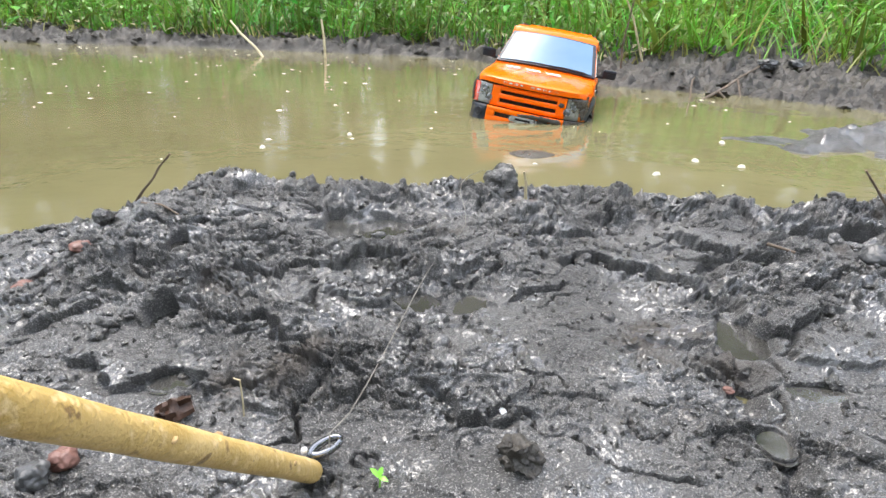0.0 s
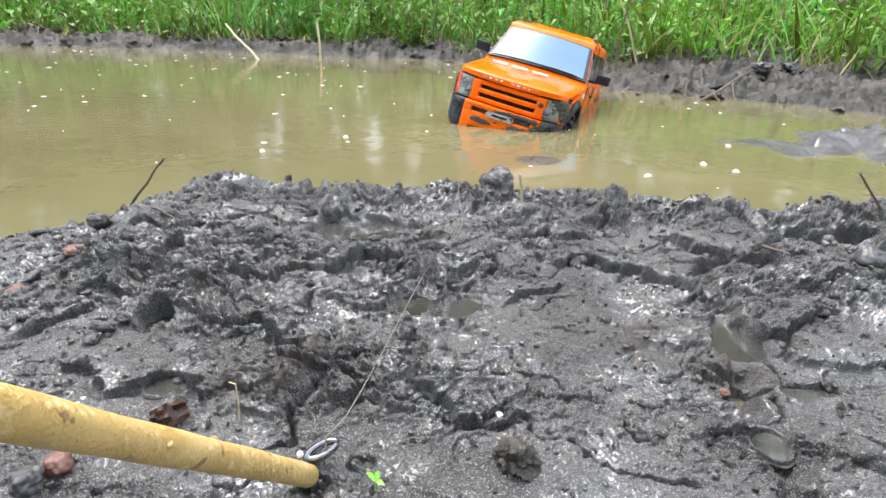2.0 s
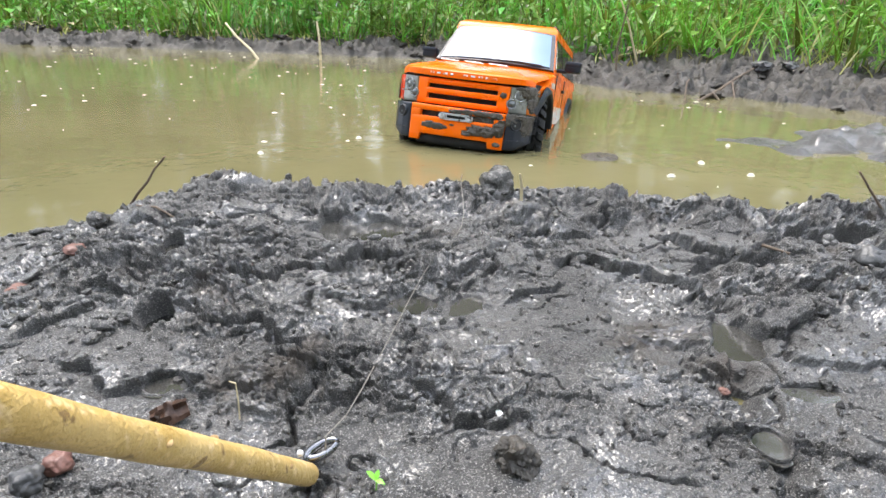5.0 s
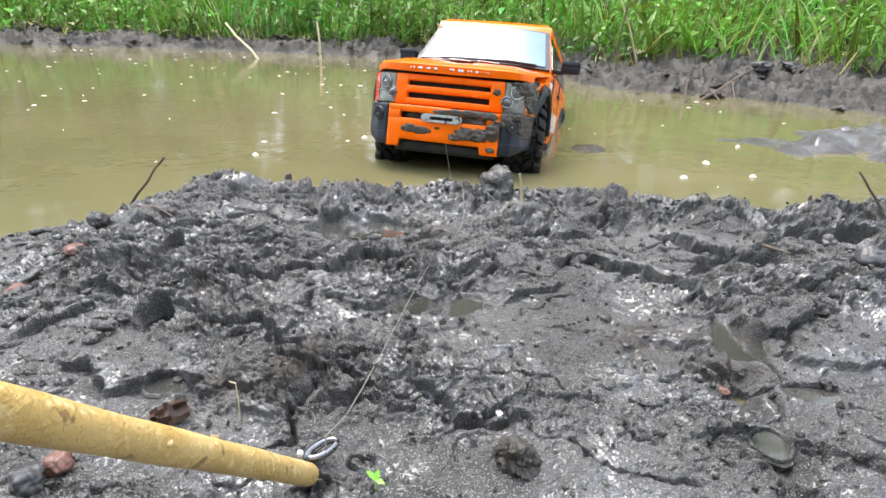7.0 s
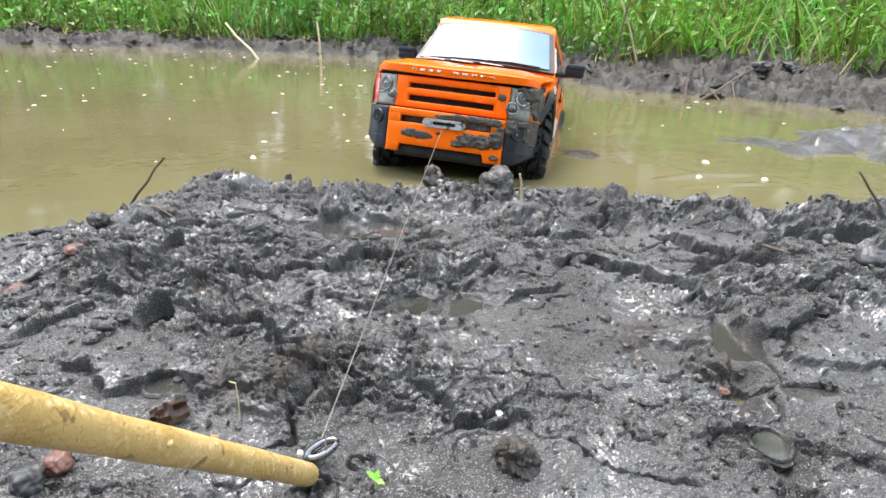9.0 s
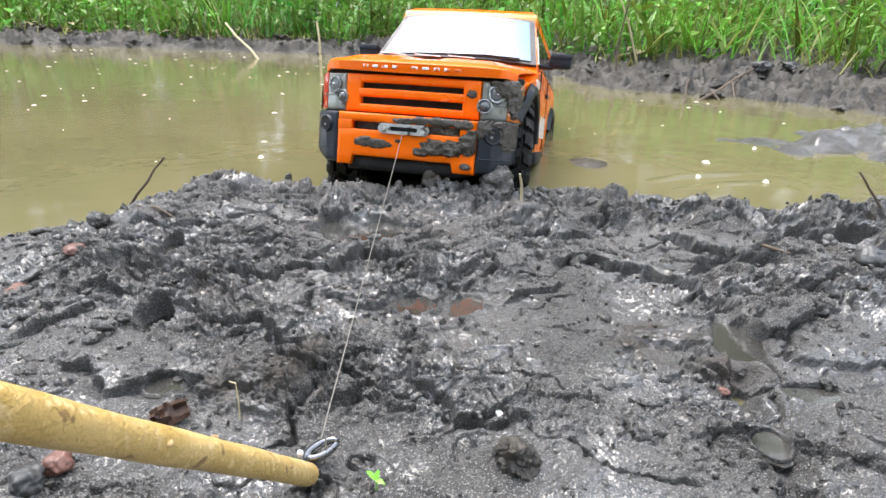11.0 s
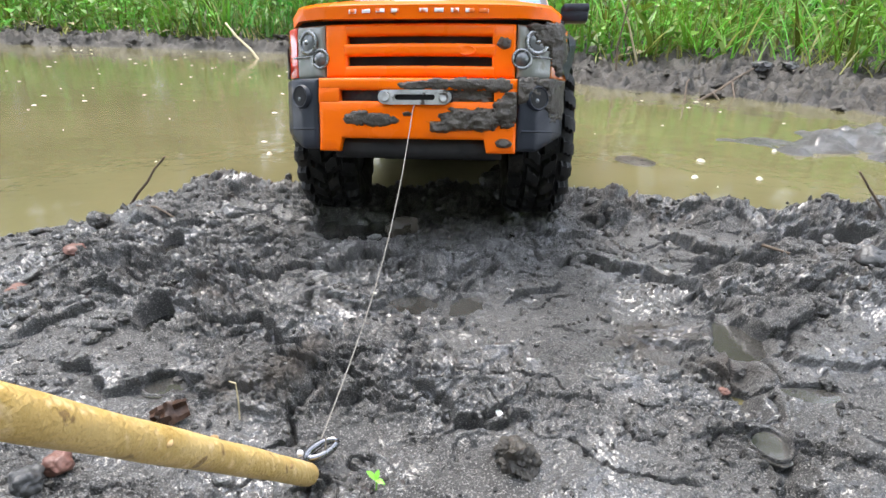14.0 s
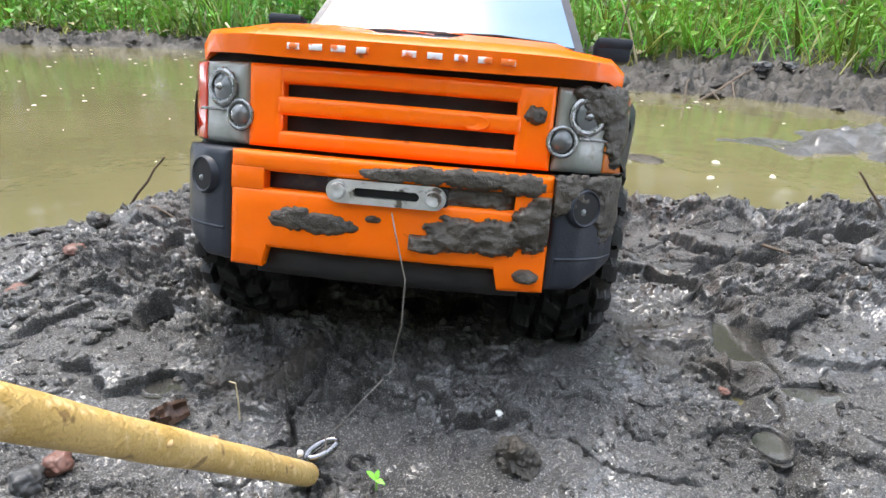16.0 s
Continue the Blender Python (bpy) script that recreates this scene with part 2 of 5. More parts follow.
def wave(x, y, size, seed):
    """Smooth noise from about -1 to 1, with features of that size."""
    x, y = x / size, y / size
    ix, iy = np.floor(x).astype(int), np.floor(y).astype(int)
    fx, fy = x - ix, y - iy
    u, v = fx * fx * fx * (fx * (fx * 6 - 15) + 10), fy * fy * fy * (fy * (fy * 6 - 15) + 10)

    def corner(a, b):
        g = ANGLE[cell(ix + a, iy + b, seed)]
        return np.cos(g) * (fx - a) + np.sin(g) * (fy - b)
    p = corner(0, 0) * (1 - u) + corner(1, 0) * u
    q = corner(0, 1) * (1 - u) + corner(1, 1) * u
    return 1.5 * (p * (1 - v) + q * v)


def clods(x, y, size, seed, fill=0.6):
    """Round-topped clods of uneven height, from 0 to 1, one in each cell of that size."""
    x, y = x / size, y / size
    ix, iy = np.floor(x).astype(int), np.floor(y).astype(int)
    best = np.zeros_like(x)
    for a in (-1, 0, 1):
        for b in (-1, 0, 1):
            j = JIT[cell(ix + a, iy + b, seed)]
            d = np.hypot(x - ix - a - j[..., 0], (y - iy - b - j[..., 1])) / (0.35 + 0.45 * j[..., 2])
            h = np.where(j[..., 2] < fill, 0.4 + j[..., 0] * 0.6, 0.0)
            best = np.maximum(best, h * np.sqrt(np.clip(1 - d * d, 0, 1)))
    return best


def slabs(x, y, size, seed):
    """Broken slabs: each point's slab height with its own tilt, about 0 to 1, and how near it is to the gap between two slabs."""
    x, y = x / size, y / size
    ix, iy = np.floor(x).astype(int), np.floor(y).astype(int)
    d1, d2, h1 = np.full_like(x, 9.0), np.full_like(x, 9.0), np.zeros_like(x)
    for a in (-1, 0, 1):
        for b in (-1, 0, 1):
            k = cell(ix + a, iy + b, seed)
            j = JIT[k]
            dx, dy = x - ix - a - j[..., 0], y - iy - b - j[..., 1]
            d = np.hypot(dx, dy)
            near_ = d < d1
            d2 = np.where(near_, d1, np.minimum(d2, d))
            h1 = np.where(near_, j[..., 2] + 0.9 * (dx * np.cos(ANGLE[k]) + dy * np.sin(ANGLE[k])), h1)
            d1 = np.where(near_, d, d1)
    return h1, np.exp(-((d2 - d1) / 0.07) ** 2)


def step(a, b, t):
    t = np.clip((t - a) / (b - a), 0, 1)
    return t * t * (3 - 2 * t)


NEAR_X, NEAR_Y = (-3, -0.6, -0.3, -0.25, -0.18, -0.08, 0.0, 0.06, 0.15, 0.25, 0.4, 0.8, 3), (0.27, 0.29, 0.328, 0.392, 0.435, 0.43, 0.445, 0.455, 0.435, 0.425, 0.44, 0.46, 0.5)
FAR_X, FAR_Y = (-6, -1.35, -0.98, -0.52, 0.04, 0.2, 0.33, 0.45, 0.63, 0.72, 0.9, 1.4, 6), (1.95, 1.95, 1.97, 1.92, 1.82, 1.55, 1.24, 1.16, 1.09, 0.98, 0.85, 0.75, 0.7)
PUDDLES = [(-0.05, 0.362, 0.036, 0.026), (0.012, 0.26, 0.010, 0.013), (-0.014, 0.264, 0.012, 0.009), (0.134, 0.234, 0.014, 0.018), (0.184, 0.32, 0.017, 0.008), (-0.129, 0.234, 0.009, 0.011),
           (-0.106, 0.19, 0.006, 0.005), (-0.16, 0.318, 0.008, 0.018), (0.117, 0.166, 0.005, 0.007), (0.15, 0.196, 0.013, 0.006), (0.255, 0.36, 0.03, 0.012)]
LEDGES = [(-0.115, 0.283, -0.023, 0.308, 0.011, 0.03), (-0.12, 0.243, -0.085, 0.236, 0.009, 0.02), (-0.085, 0.236, -0.054, 0.211, 0.010, 0.025), (-0.103, 0.18, -0.088, 0.188, 0.009, 0.015),
          (-0.185, 0.224, -0.16, 0.239, 0.009, 0.02), (0.066, 0.312, 0.1, 0.304, 0.012, 0.025), (0.1, 0.304, 0.133, 0.277, 0.011, 0.03), (0.143, 0.361, 0.168, 0.331, 0.010, 0.03),
          (0.139, 0.236, 0.19, 0.26, 0.010, 0.03), (0.033, 0.267, 0.062, 0.287, 0.007, 0.012), (0.107, 0.21, 0.128, 0.194, 0.007, 0.02), (-0.01, 0.184, 0.027, 0.165, 0.007, 0.025),
          (0.15, 0.212, 0.2, 0.225, 0.005, 0.02), (-0.2, 0.25, -0.15, 0.255, 0.007, 0.02), (-0.06, 0.26, -0.03, 0.255, 0.007, 0.02), (-0.15, 0.2, -0.11, 0.18, 0.007, 0.02), (0.04, 0.345, 0.1, 0.355, 0.008, 0.02),
          (-0.07, 0.205, -0.045, 0.19, 0.007, 0.014), (-0.2, 0.345, -0.14, 0.352, 0.008, 0.02), (-0.19, 0.295, -0.145, 0.285, 0.008, 0.02), (0.2, 0.29, 0.28, 0.305, 0.009, 0.03)]
SMOOTH = [(-0.05, 0.362, 0.055, 0.034), (0.075, 0.25, 0.055, 0.035), (0.165, 0.352, 0.03, 0.018), (0.082, 0.345, 0.014, 0.03), (-0.06, 0.15, 0.05, 0.02), (0.07, 0.14, 0.06, 0.02)]
MOUNDS = [(-0.16, 0.4, 0.04, 0.009), (-0.125, 0.385, 0.03, 0.005), (-0.2, 0.37, 0.022, 0.009), (-0.075, 0.42, 0.03, 0.005), (-0.02, 0.41, 0.03, 0.004), (0.065, 0.385, 0.03, 0.01), (0.115, 0.4, 0.02, 0.01),
          (0.19, 0.39, 0.03, 0.009), (0.27, 0.39, 0.03, 0.006), (0.3, 0.33, 0.05, 0.008), (0.23, 0.28, 0.04, 0.008), (-0.12, 0.275, 0.03, 0.006), (0.02, 0.31, 0.03, 0.007), (-0.06, 0.19, 0.02, 0.006)]
CRACK = [(0.17, 0.328), (0.151, 0.315), (0.138, 0.282), (0.139, 0.255), (0.134, 0.234), (0.124, 0.205), (0.117, 0.166), (0.113, 0.145), (0.11, 0.11)]



def puddle_reach(x, y, px, py, rx, ry):
    return np.hypot((x - px) / rx, (y - py) / ry) + 0.5 * wave(x, y, 0.022, 41) + 0.22 * wave(x, y, 0.009, 42)


def near_relief(x, y, inland):
    """Slabs, torn crests, crumbs, ledges and the trench of the near bank."""
    rough = np.clip(0.55 + 1.1 * wave(x, y, 0.085, 11), 0.16, 1.1)
    rough *= 1 - 0.4 * step(0.2, 0.12, y)
    rough = np.maximum(rough, 0.95 * np.exp(-((inland - 0.025) / 0.03) ** 2))
    for sx, sy, rx, ry in SMOOTH:
        rough *= 1 - 0.75 * step(1.3, 0.6, np.hypot((x - sx) / rx, (y - sy) / ry) + 0.3 * wave(x, y, 0.02, 19))
    wx = x + 0.011 * wave(x, y, 0.035, 21) + 0.005 * wave(x, y, 0.012, 23) + 0.002 * wave(x, y, 0.005, 25) + 0.0008 * wave(x, y, 0.0022, 20)
    wy = y + 0.011 * wave(x, y, 0.035, 22) + 0.005 * wave(x, y, 0.012, 24) + 0.002 * wave(x, y, 0.005, 26) + 0.0008 * wave(x, y, 0.0022, 38)
    rel = 0.0055 * wave(x, y, 0.075, 12) - 0.002
    for size, tall, gap, seed in ((0.034, 0.0045, 0.0024, 87), (0.016, 0.003, 0.0024, 88), (0.0075, 0.0017, 0.0017, 89), (0.0036, 0.0009, 0.0009, 90)):
        own, gap_at = slabs(wx, wy * 1.35, size, seed)
        rel += np.clip(rough * 1.1 + 0.06, 0, 1) * (tall * (own - 0.5) - gap * gap_at * step(-0.2, 0.25, wave(x, y, size * 2.2, seed + 7)))
    for size, seed in ((0.02, 16), (0.0095, 43), (0.0046, 44), (0.0022, 45)):
        crest = 1 - 2.6 * np.abs(wave(wx * 0.9, wy * 1.15, size, seed))
        rel += (0.12 + rough) * 0.15 * size * crest
    rel += (0.35 + 0.65 * rough) * (0.0011 * clods(wx, wy, 0.0046, 27, 0.5) + 0.0005 * clods(x, y, 0.0021, 46, 0.55) + 0.0004 * wave(x, y, 0.0018, 18))
    seam = wave(wx * 0.8, wy * 1.5, 0.045, 34)
    rel -= 0.007 * np.exp(-(seam / 0.03) ** 2) * step(-0.05, 0.3, wave(x, y, 0.08, 35))
    for mx, my, mr, mh in MOUNDS:
        d = np.hypot(x - mx, y - my) / mr + 0.3 * wave(x, y, 0.03, 30)
        rel += mh * step(1.2, 0.2, d)
    for ax, ay, bx, by, h, depth in LEDGES:
        lx, ly = bx - ax, by - ay
        ln = math.hypot(lx, ly)
        along = ((x - ax) * lx + (y - ay) * ly) / ln
        off = ((y - ay) * lx - (x - ax) * ly) / ln + 0.012 * wave(x, y, 0.025, 31) + 0.004 * wave(x, y, 0.008, 32) + 0.0012 * wave(x, y, 0.003, 39)
        ends = step(-0.01, 0.008, along) * step(ln + 0.01, ln - 0.008, along)
        rel += 0.42 * h * step(0.0, 0.002, off) * step(depth, depth * 0.2, off) * ends
        rel -= 0.45 * h * step(-0.006, -0.001, off) * step(0.0015, 0.0, off) * ends
    trench = np.full_like(x, 9.0)
    for (ax, ay), (bx, by) in zip(CRACK, CRACK[1:]):
        lx, ly = bx - ax, by - ay
        s = np.clip(((x - ax) * lx + (y - ay) * ly) / (lx * lx + ly * ly), 0, 1)
        trench = np.minimum(trench, np.hypot(x - ax - s * lx, y - ay - s * ly))
    rel -= 0.008 * step(0.008, 0.002, trench + 0.004 * wave(x, y, 0.014, 33))
    return rel


def ground_height(x, y):
    wob = 0.02 * wave(x, y, 0.09, 3) + 0.008 * wave(x, y, 0.03, 4)
    ns = np.interp(x, NEAR_X, NEAR_Y)
    fs = np.interp(x, FAR_X, FAR_Y)
    inland = ns + wob - y
    low = step(-0.17, -0.25, x) * 0.01
    near = 0.0135 - low + (0.0068 - low * 0.6) * np.exp(-((inland - 0.024) / 0.02) ** 2)
    near = np.where(inland > 0.012, near, -0.002 + (near + 0.002) * step(-0.012, 0.012, inland))
    bed = -0.004 - 0.05 * step(0.0, 0.12, -inland) - 0.05 * step(0.1, 0.45, -inland)
    base = np.where(inland > -0.012, near, bed)
    # the near bank's relief
    on = (1 - 0.55 * step(-0.17, -0.25, x)) * step(-0.02, 0.02, inland) * step(-0.4, -0.1, y)
    rel = np.zeros_like(x)
    m = (inland > -0.025) & (np.abs(x) < 0.75) & (y > -0.1)
    rel[m] = near_relief(x[m], y[m], inland[m])
    # ruts that the wheels press into the bank
    z = base + on * rel
    for px, py, rx, ry in PUDDLES:
        d = puddle_reach(x, y, px, py, rx, ry)
        k = step(1.1, 0.7, d)
        lip = 0.0082 if px > -0.16 else 0.0053
        z = np.where((d < 1.6) & (inland > 0.0), np.maximum(z, lip - 0.012 * step(1.22, 1.6, d)), z)
        z = z * (1 - k) + (0.004 if px > -0.16 else 0.0015) * k
    # a hollow in the bank and the steep little bank behind it
    z -= 0.009 * step(1.2, 0.6, np.hypot((x + 0.004) / 0.006, (y - 0.35) / 0.004)) * (inland > 0.02)
    # the far bank: a steep rim, then a shelf that climbs into the grass
    beyond = y - fs + 0.03 * wave(x, y, 0.3, 51) + 0.015 * wave(x, y, 0.08, 52)
    flat = step(0.1, 0.35, x)
    rim = (1 - flat) * (0.032 * step(-0.005, 0.05, beyond) + 0.012 * step(0.05, 0.3, beyond)) + flat * (0.02 * step(-0.01, 0.1, beyond) + 0.036 * step(0.1, 0.55, beyond))
    hill = 0.05 * step(0.3, 1.6, beyond) + 0.25 * step(2.0, 14.0, beyond)
    lum = step(-0.02, 0.05, beyond) * (0.016 * clods(x + 0.05 * wave(x, y, 0.08, 57), y + 0.03 * wave(x, y, 0.04, 59), 0.1, 53, 0.6) + 0.01 * clods(x + 0.03 * wave(x, y, 0.04, 60), y + 0.02 * wave(x, y, 0.05, 58), 0.042, 54, 0.6) + 0.014 * wave(x, y, 0.16, 55) + 0.016 * (0.5 - 1.6 * np.abs(wave(x, y, 0.06, 56))) + 0.01 * clods(x, y, 0.021, 65, 0.6) + 0.008 * wave(x, y, 0.017, 64) - 0.012) * step(1.5, 0.5, beyond)
    z = np.where(beyond > -0.01, np.maximum(z, -0.012 + 0.012 * step(-0.01, 0.0, beyond)) * 0 + rim + hill + lum - 0.003, z)
    # a spit of gravelly mud that just breaks the surface
    bar = 1 - np.hypot((x - 0.73) / 0.36, (y - 0.765 - 0.12 * (x - 0.73)) / 0.125) + 0.25 * wave(x, y, 0.06, 61)
    spit = 0.012 * step(0.0, 0.5, bar) + step(0.0, 0.3, bar) * (0.006 * clods(x, y, 0.02, 62, 0.5) + 0.0055 * wave(x, y, 0.03, 63) + 0.003 * wave(x, y, 0.012, 66)) - 0.001
    return np.where((bar > 0) & (spit > z), spit, z)


def spread(parts):
    out = []
    for a, b, s in parts:
        out.extend(np.arange(a, b, s))
    return np.array(out)


def ground_sheet():
    """One sheet to the horizon, finest where the bank lies near; torn crests lean over towards the open hollow."""
    grow = 0.006 * 1.29 ** np.arange(1, 41)
    ys = np.concatenate([[-1.2 * 1.25 ** k for k in range(19, 0, -1)], spread([(-1.2, 0.05, 0.08), (0.05, 0.09, 0.008), (0.09, 0.2, 0.00062), (0.2, 0.34, 0.00092), (0.34, 0.48, 0.0014), (0.48, 0.62, 0.012), (0.62, 0.95, 0.0045), (0.95, 1.45, 0.006), (1.45, 1.75, 0.012), (1.75, 2.2, 0.006), (2.2, 2.5, 0.02)]),
                         [2.5 * 1.2 ** k for k in range(0, 20)]])
    us = np.linspace(-1, 1, 880)
    half = 0.05 + 0.72 * np.clip(np.abs(ys), 0.08, 3.0)
    gx = np.concatenate([-(half[:, None] + grow[::-1][None]), half[:, None] * us[None], half[:, None] + grow[None]], 1)
    gy = np.repeat(ys[:, None], gx.shape[1], 1)
    gz = ground_height(gx, gy)
    inland = np.interp(gx, NEAR_X, NEAR_Y) - gy
    lean = step(0.0, 0.04, inland) * step(0.07, 0.1, gy) * step(0.6, 0.45, np.abs(gx))
    up = np.clip(gz - 0.012, -0.012, 0.02) * lean
    gx = gx + 0.25 * up * wave(gx, gy, 0.02, 95)
    gy = gy - 0.45 * up
    ny, nx = gx.shape
    idx = np.arange(nx * ny).reshape(ny, nx)
    quads = np.stack([idx[:-1, :-1], idx[:-1, 1:], idx[1:, 1:], idx[1:, :-1]], -1).reshape(-1, 4)
    me = bpy.data.meshes.new("ground")
    me.vertices.add(nx * ny)
    me.vertices.foreach_set("co", np.stack([gx, gy, gz], -1).astype(np.float32).ravel())
    me.loops.add(quads.size)
    me.loops.foreach_set("vertex_index", quads.ravel().astype(np.int32))
    me.polygons.add(len(quads))
    me.polygons.foreach_set("loop_start", np.arange(0, quads.size, 4, dtype=np.int32))
    me.polygons.foreach_set("use_smooth", np.ones(len(quads), dtype=bool))
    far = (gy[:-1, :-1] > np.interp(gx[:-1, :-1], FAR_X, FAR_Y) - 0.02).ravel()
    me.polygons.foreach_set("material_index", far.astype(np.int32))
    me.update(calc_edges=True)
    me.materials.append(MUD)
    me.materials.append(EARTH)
    ob = new("ground", me)
    return tagged(ob, "churned wet grey mud bank sloping into a pond", "ground", kind="structure")


KNOWN = {}


def at(x, y):
    key = (round(x, 4), round(y, 4))
    if key not in KNOWN:
        KNOWN[key] = float(ground_height(np.array([x], dtype=float), np.array([y], dtype=float))[0])
    return KNOWN[key]


ground = ground_sheet()


def pond():
    xs, ys = np.linspace(-8, 8, 33), np.linspace(0.2, 2.6, 25)
    v = [(x, y, 0.0) for y in ys for x in xs]
    f = [(j * 33 + i, j * 33 + i + 1, (j + 1) * 33 + i + 1, (j + 1) * 33 + i) for j in range(24) for i in range(32)]
    tagged(mesh_object("water", v, f, WATER), "murky olive-brown pond water with green reflections", "water", kind="structure")


pond()


def puddles():
    """Still water in the hollows: a flat sheet wherever the mud lies lower than its level."""
    for i, (px, py, rx, ry) in enumerate(PUDDLES):
        level = 0.0068 + 0.0004 * (i % 4) - (0.0025 if px < -0.16 else 0.0)
        n = 44
        gx, gy = np.meshgrid(np.linspace(px - 1.7 * rx, px + 1.7 * rx, n), np.linspace(py - 1.7 * ry, py + 1.7 * ry, n))
        wet = puddle_reach(gx, gy, px, py, rx, ry) < 1.08
        v, f, seen = [], [], {}
        for r in range(n - 1):
            for c in range(n - 1):
                if wet[r:r + 2, c:c + 2].any():
                    face = []
                    for q in ((r, c), (r, c + 1), (r + 1, c + 1), (r + 1, c)):
                        if q not in seen:
                            seen[q] = len(v)
                            v.append((gx[q], gy[q], level))
                        face.append(seen[q])
                    f.append(tuple(face))
        if f:
            tagged(mesh_object("puddle", v, f, SLURRY), "shallow puddle of grey muddy water", "puddle", "puddles on the bank", kind="structure")


puddles()


# ---------------------------------------------------------------- the model car (x: its left, y: backwards, z: up; origin under the nose)
car = new("model_car")
tagged(car, "orange radio-controlled off-road model car spattered with mud", "toy car")


def nose(x):
    """The bumper's plan line."""
    a = abs(x)
    return float(np.interp(a, (0, 0.02, 0.04, 0.053, 0.064, 0.072, 0.078, 0.082, 0.085), (-0.0115, -0.0112, -0.0098, -0.0075, -0.003, 0.0035, 0.013, 0.025, 0.04)))


def upper(x):
    """The plan line of grille, lamps and bonnet lip."""
    a = abs(x)
    return float(np.interp(a, (0, 0.02, 0.04, 0.052, 0.062, 0.072, 0.078, 0.083), (-0.002, -0.0015, 0.001, 0.003, 0.0065, 0.0125, 0.0185, 0.029)))


AXLES, RADIUS, HUB = (0.072, 0.357), 0.0525, 0.0458


def car_shell():
    # side and wing panels with open wheel arches
    bm = bmesh.new()
    ys = np.linspace(0.024, 0.468, 86)
    rows = []
    for y in ys:
        w = np.interp(y, (0.024, 0.03, 0.045, 0.07, 0.12, 0.3, 0.42, 0.455, 0.468), (0.074, 0.0775, 0.081, 0.083, 0.084, 0.084, 0.083, 0.079, 0.074))
        zt = np.interp(y, (0.02, 0.05, 0.1, 0.14, 0.2, 0.468), (0.1035, 0.109, 0.118, 0.127, 0.129, 0.129))
        zb = 0.046
        for a in AXLES:
            if abs(y - a) < 0.06:
                zb = max(zb, 0.046 + math.sqrt(0.06 ** 2 - (y - a) ** 2) * 0.92)
        prof = [(w - 0.001, zb), (w, zb + (zt - zb) * 0.4), (w, zb + (zt - zb) * 0.75), (w - 0.0025, zt - 0.002), (w - 0.006, zt), (w - 0.02, zt + 0.001), (0.02, zt + 0.0015)]
        rows.append([bm.verts.new((s * x, y, z)) for s, line in ((1, prof), (-1, prof[::-1])) for x, z in line])
    for p, q in zip(rows, rows[1:]):
        for i in range(len(p) - 1):
            bm.faces.new((p[i], p[i + 1], q[i + 1], q[i]))
    bm.faces.new(rows[-1])
    part("body", bm, PAINT, car)
    part("chassis", box_bm(-0.048, 0.048, 0.02, 0.455, 0.044, 0.08, 0.003), BLACK, car)
    # two black boxes added to block light from behind and darken the underside
    part("belly_light_block", box_bm(-0.044, 0.044, 0.105, 0.44, 0.026, 0.046, 0.004), BLACK, car)
    part("axle_light_block", box_bm(-0.036, 0.036, 0.035, 0.1, 0.03, 0.046, 0.005), BLACK, car)
    part("underbody", box_bm(-0.078, 0.078, 0.132, 0.296, 0.046, 0.06, 0.002), BLACK, car)
    part("inner_wing", box_bm(-0.079, 0.079, 0.034, 0.16, 0.098, 0.1075, 0.001), BLACK, car)
    part("inner_wing", box_bm(-0.079, 0.079, 0.29, 0.45, 0.1, 0.12, 0.001), BLACK, car)
    # bonnet with a rolled front lip
    bm = bmesh.new()
    xs = np.linspace(-0.0805, 0.0805, 25)
    grid = []
    for k, t in enumerate((0, 0.0, 0.025, 0.07, 0.2, 0.45, 0.75, 1.0)):
        row = []
        for x in xs:
            a = abs(x) / 0.0805
            y0 = upper(x) - 0.0045
            y = y0 + (0.142 - y0) * t
            low = 0.1026 + 0.0022 * a ** 2
            z = low + 0.0085 - 0.002 * a ** 3 + (0.129 - low - 0.0085) * t ** 0.85 + 0.002 * (1 - a ** 4) * min(1, t * 4) * (1 - t) + (0.0016 if 0.25 < a < 0.75 and 0.1 < t < 0.8 else 0)
            if k == 0:
                z = low
            elif k == 1:
                z = low + 0.0068 - 0.0016 * a ** 3
            if k == 0:
                y += 0.001
            if a > 0.97:
                z -= 0.0025
            row.append(bm.verts.new((x * (0.945 + 0.055 * min(1.0, t * 3)), y, z)))
        grid.append(row)
    for p, q in zip(grid, grid[1:]):
        for i in range(len(p) - 1):
            bm.faces.new((p[i], p[i + 1], q[i + 1], q[i]))
    under = [bm.verts.new((v.co.x, v.co.y + 0.012, v.co.z + 0.001)) for v in grid[0]]
    for i in range(len(under) - 1):
        bm.faces.new((grid[0][i], under[i], under[i + 1], grid[0][i + 1]))
    bonnet = part("bonnet", bm, PAINT, car, "orange bonnet with chipped white decals")
    # plain blocks in place of the maker's lettering along the lip
    for i, x in enumerate((-0.035, -0.0272, -0.0194, -0.0116, 0.0035, 0.0118, 0.0198, 0.0276, 0.0352)):
        bm = slab_bm(x - 0.0021 - 0.0003 * (i % 3), x + 0.0021, 0.1056, 0.1076, lambda q: upper(q) - 0.0048, 0.0006, 4, 2, 0.0003)
        part("decal", bm, WHITE, bonnet)
    for x in (-0.04, -0.01, 0.02):
        part("decal", move_bm(box_bm(-0.011, 0.011, -0.006, 0.006, -0.0002, 0.0002), Matrix.Translation((x, 0.075, 0.1268)) @ pose(0, 0, 0, 9, 0, 20)), WHITE, bonnet)
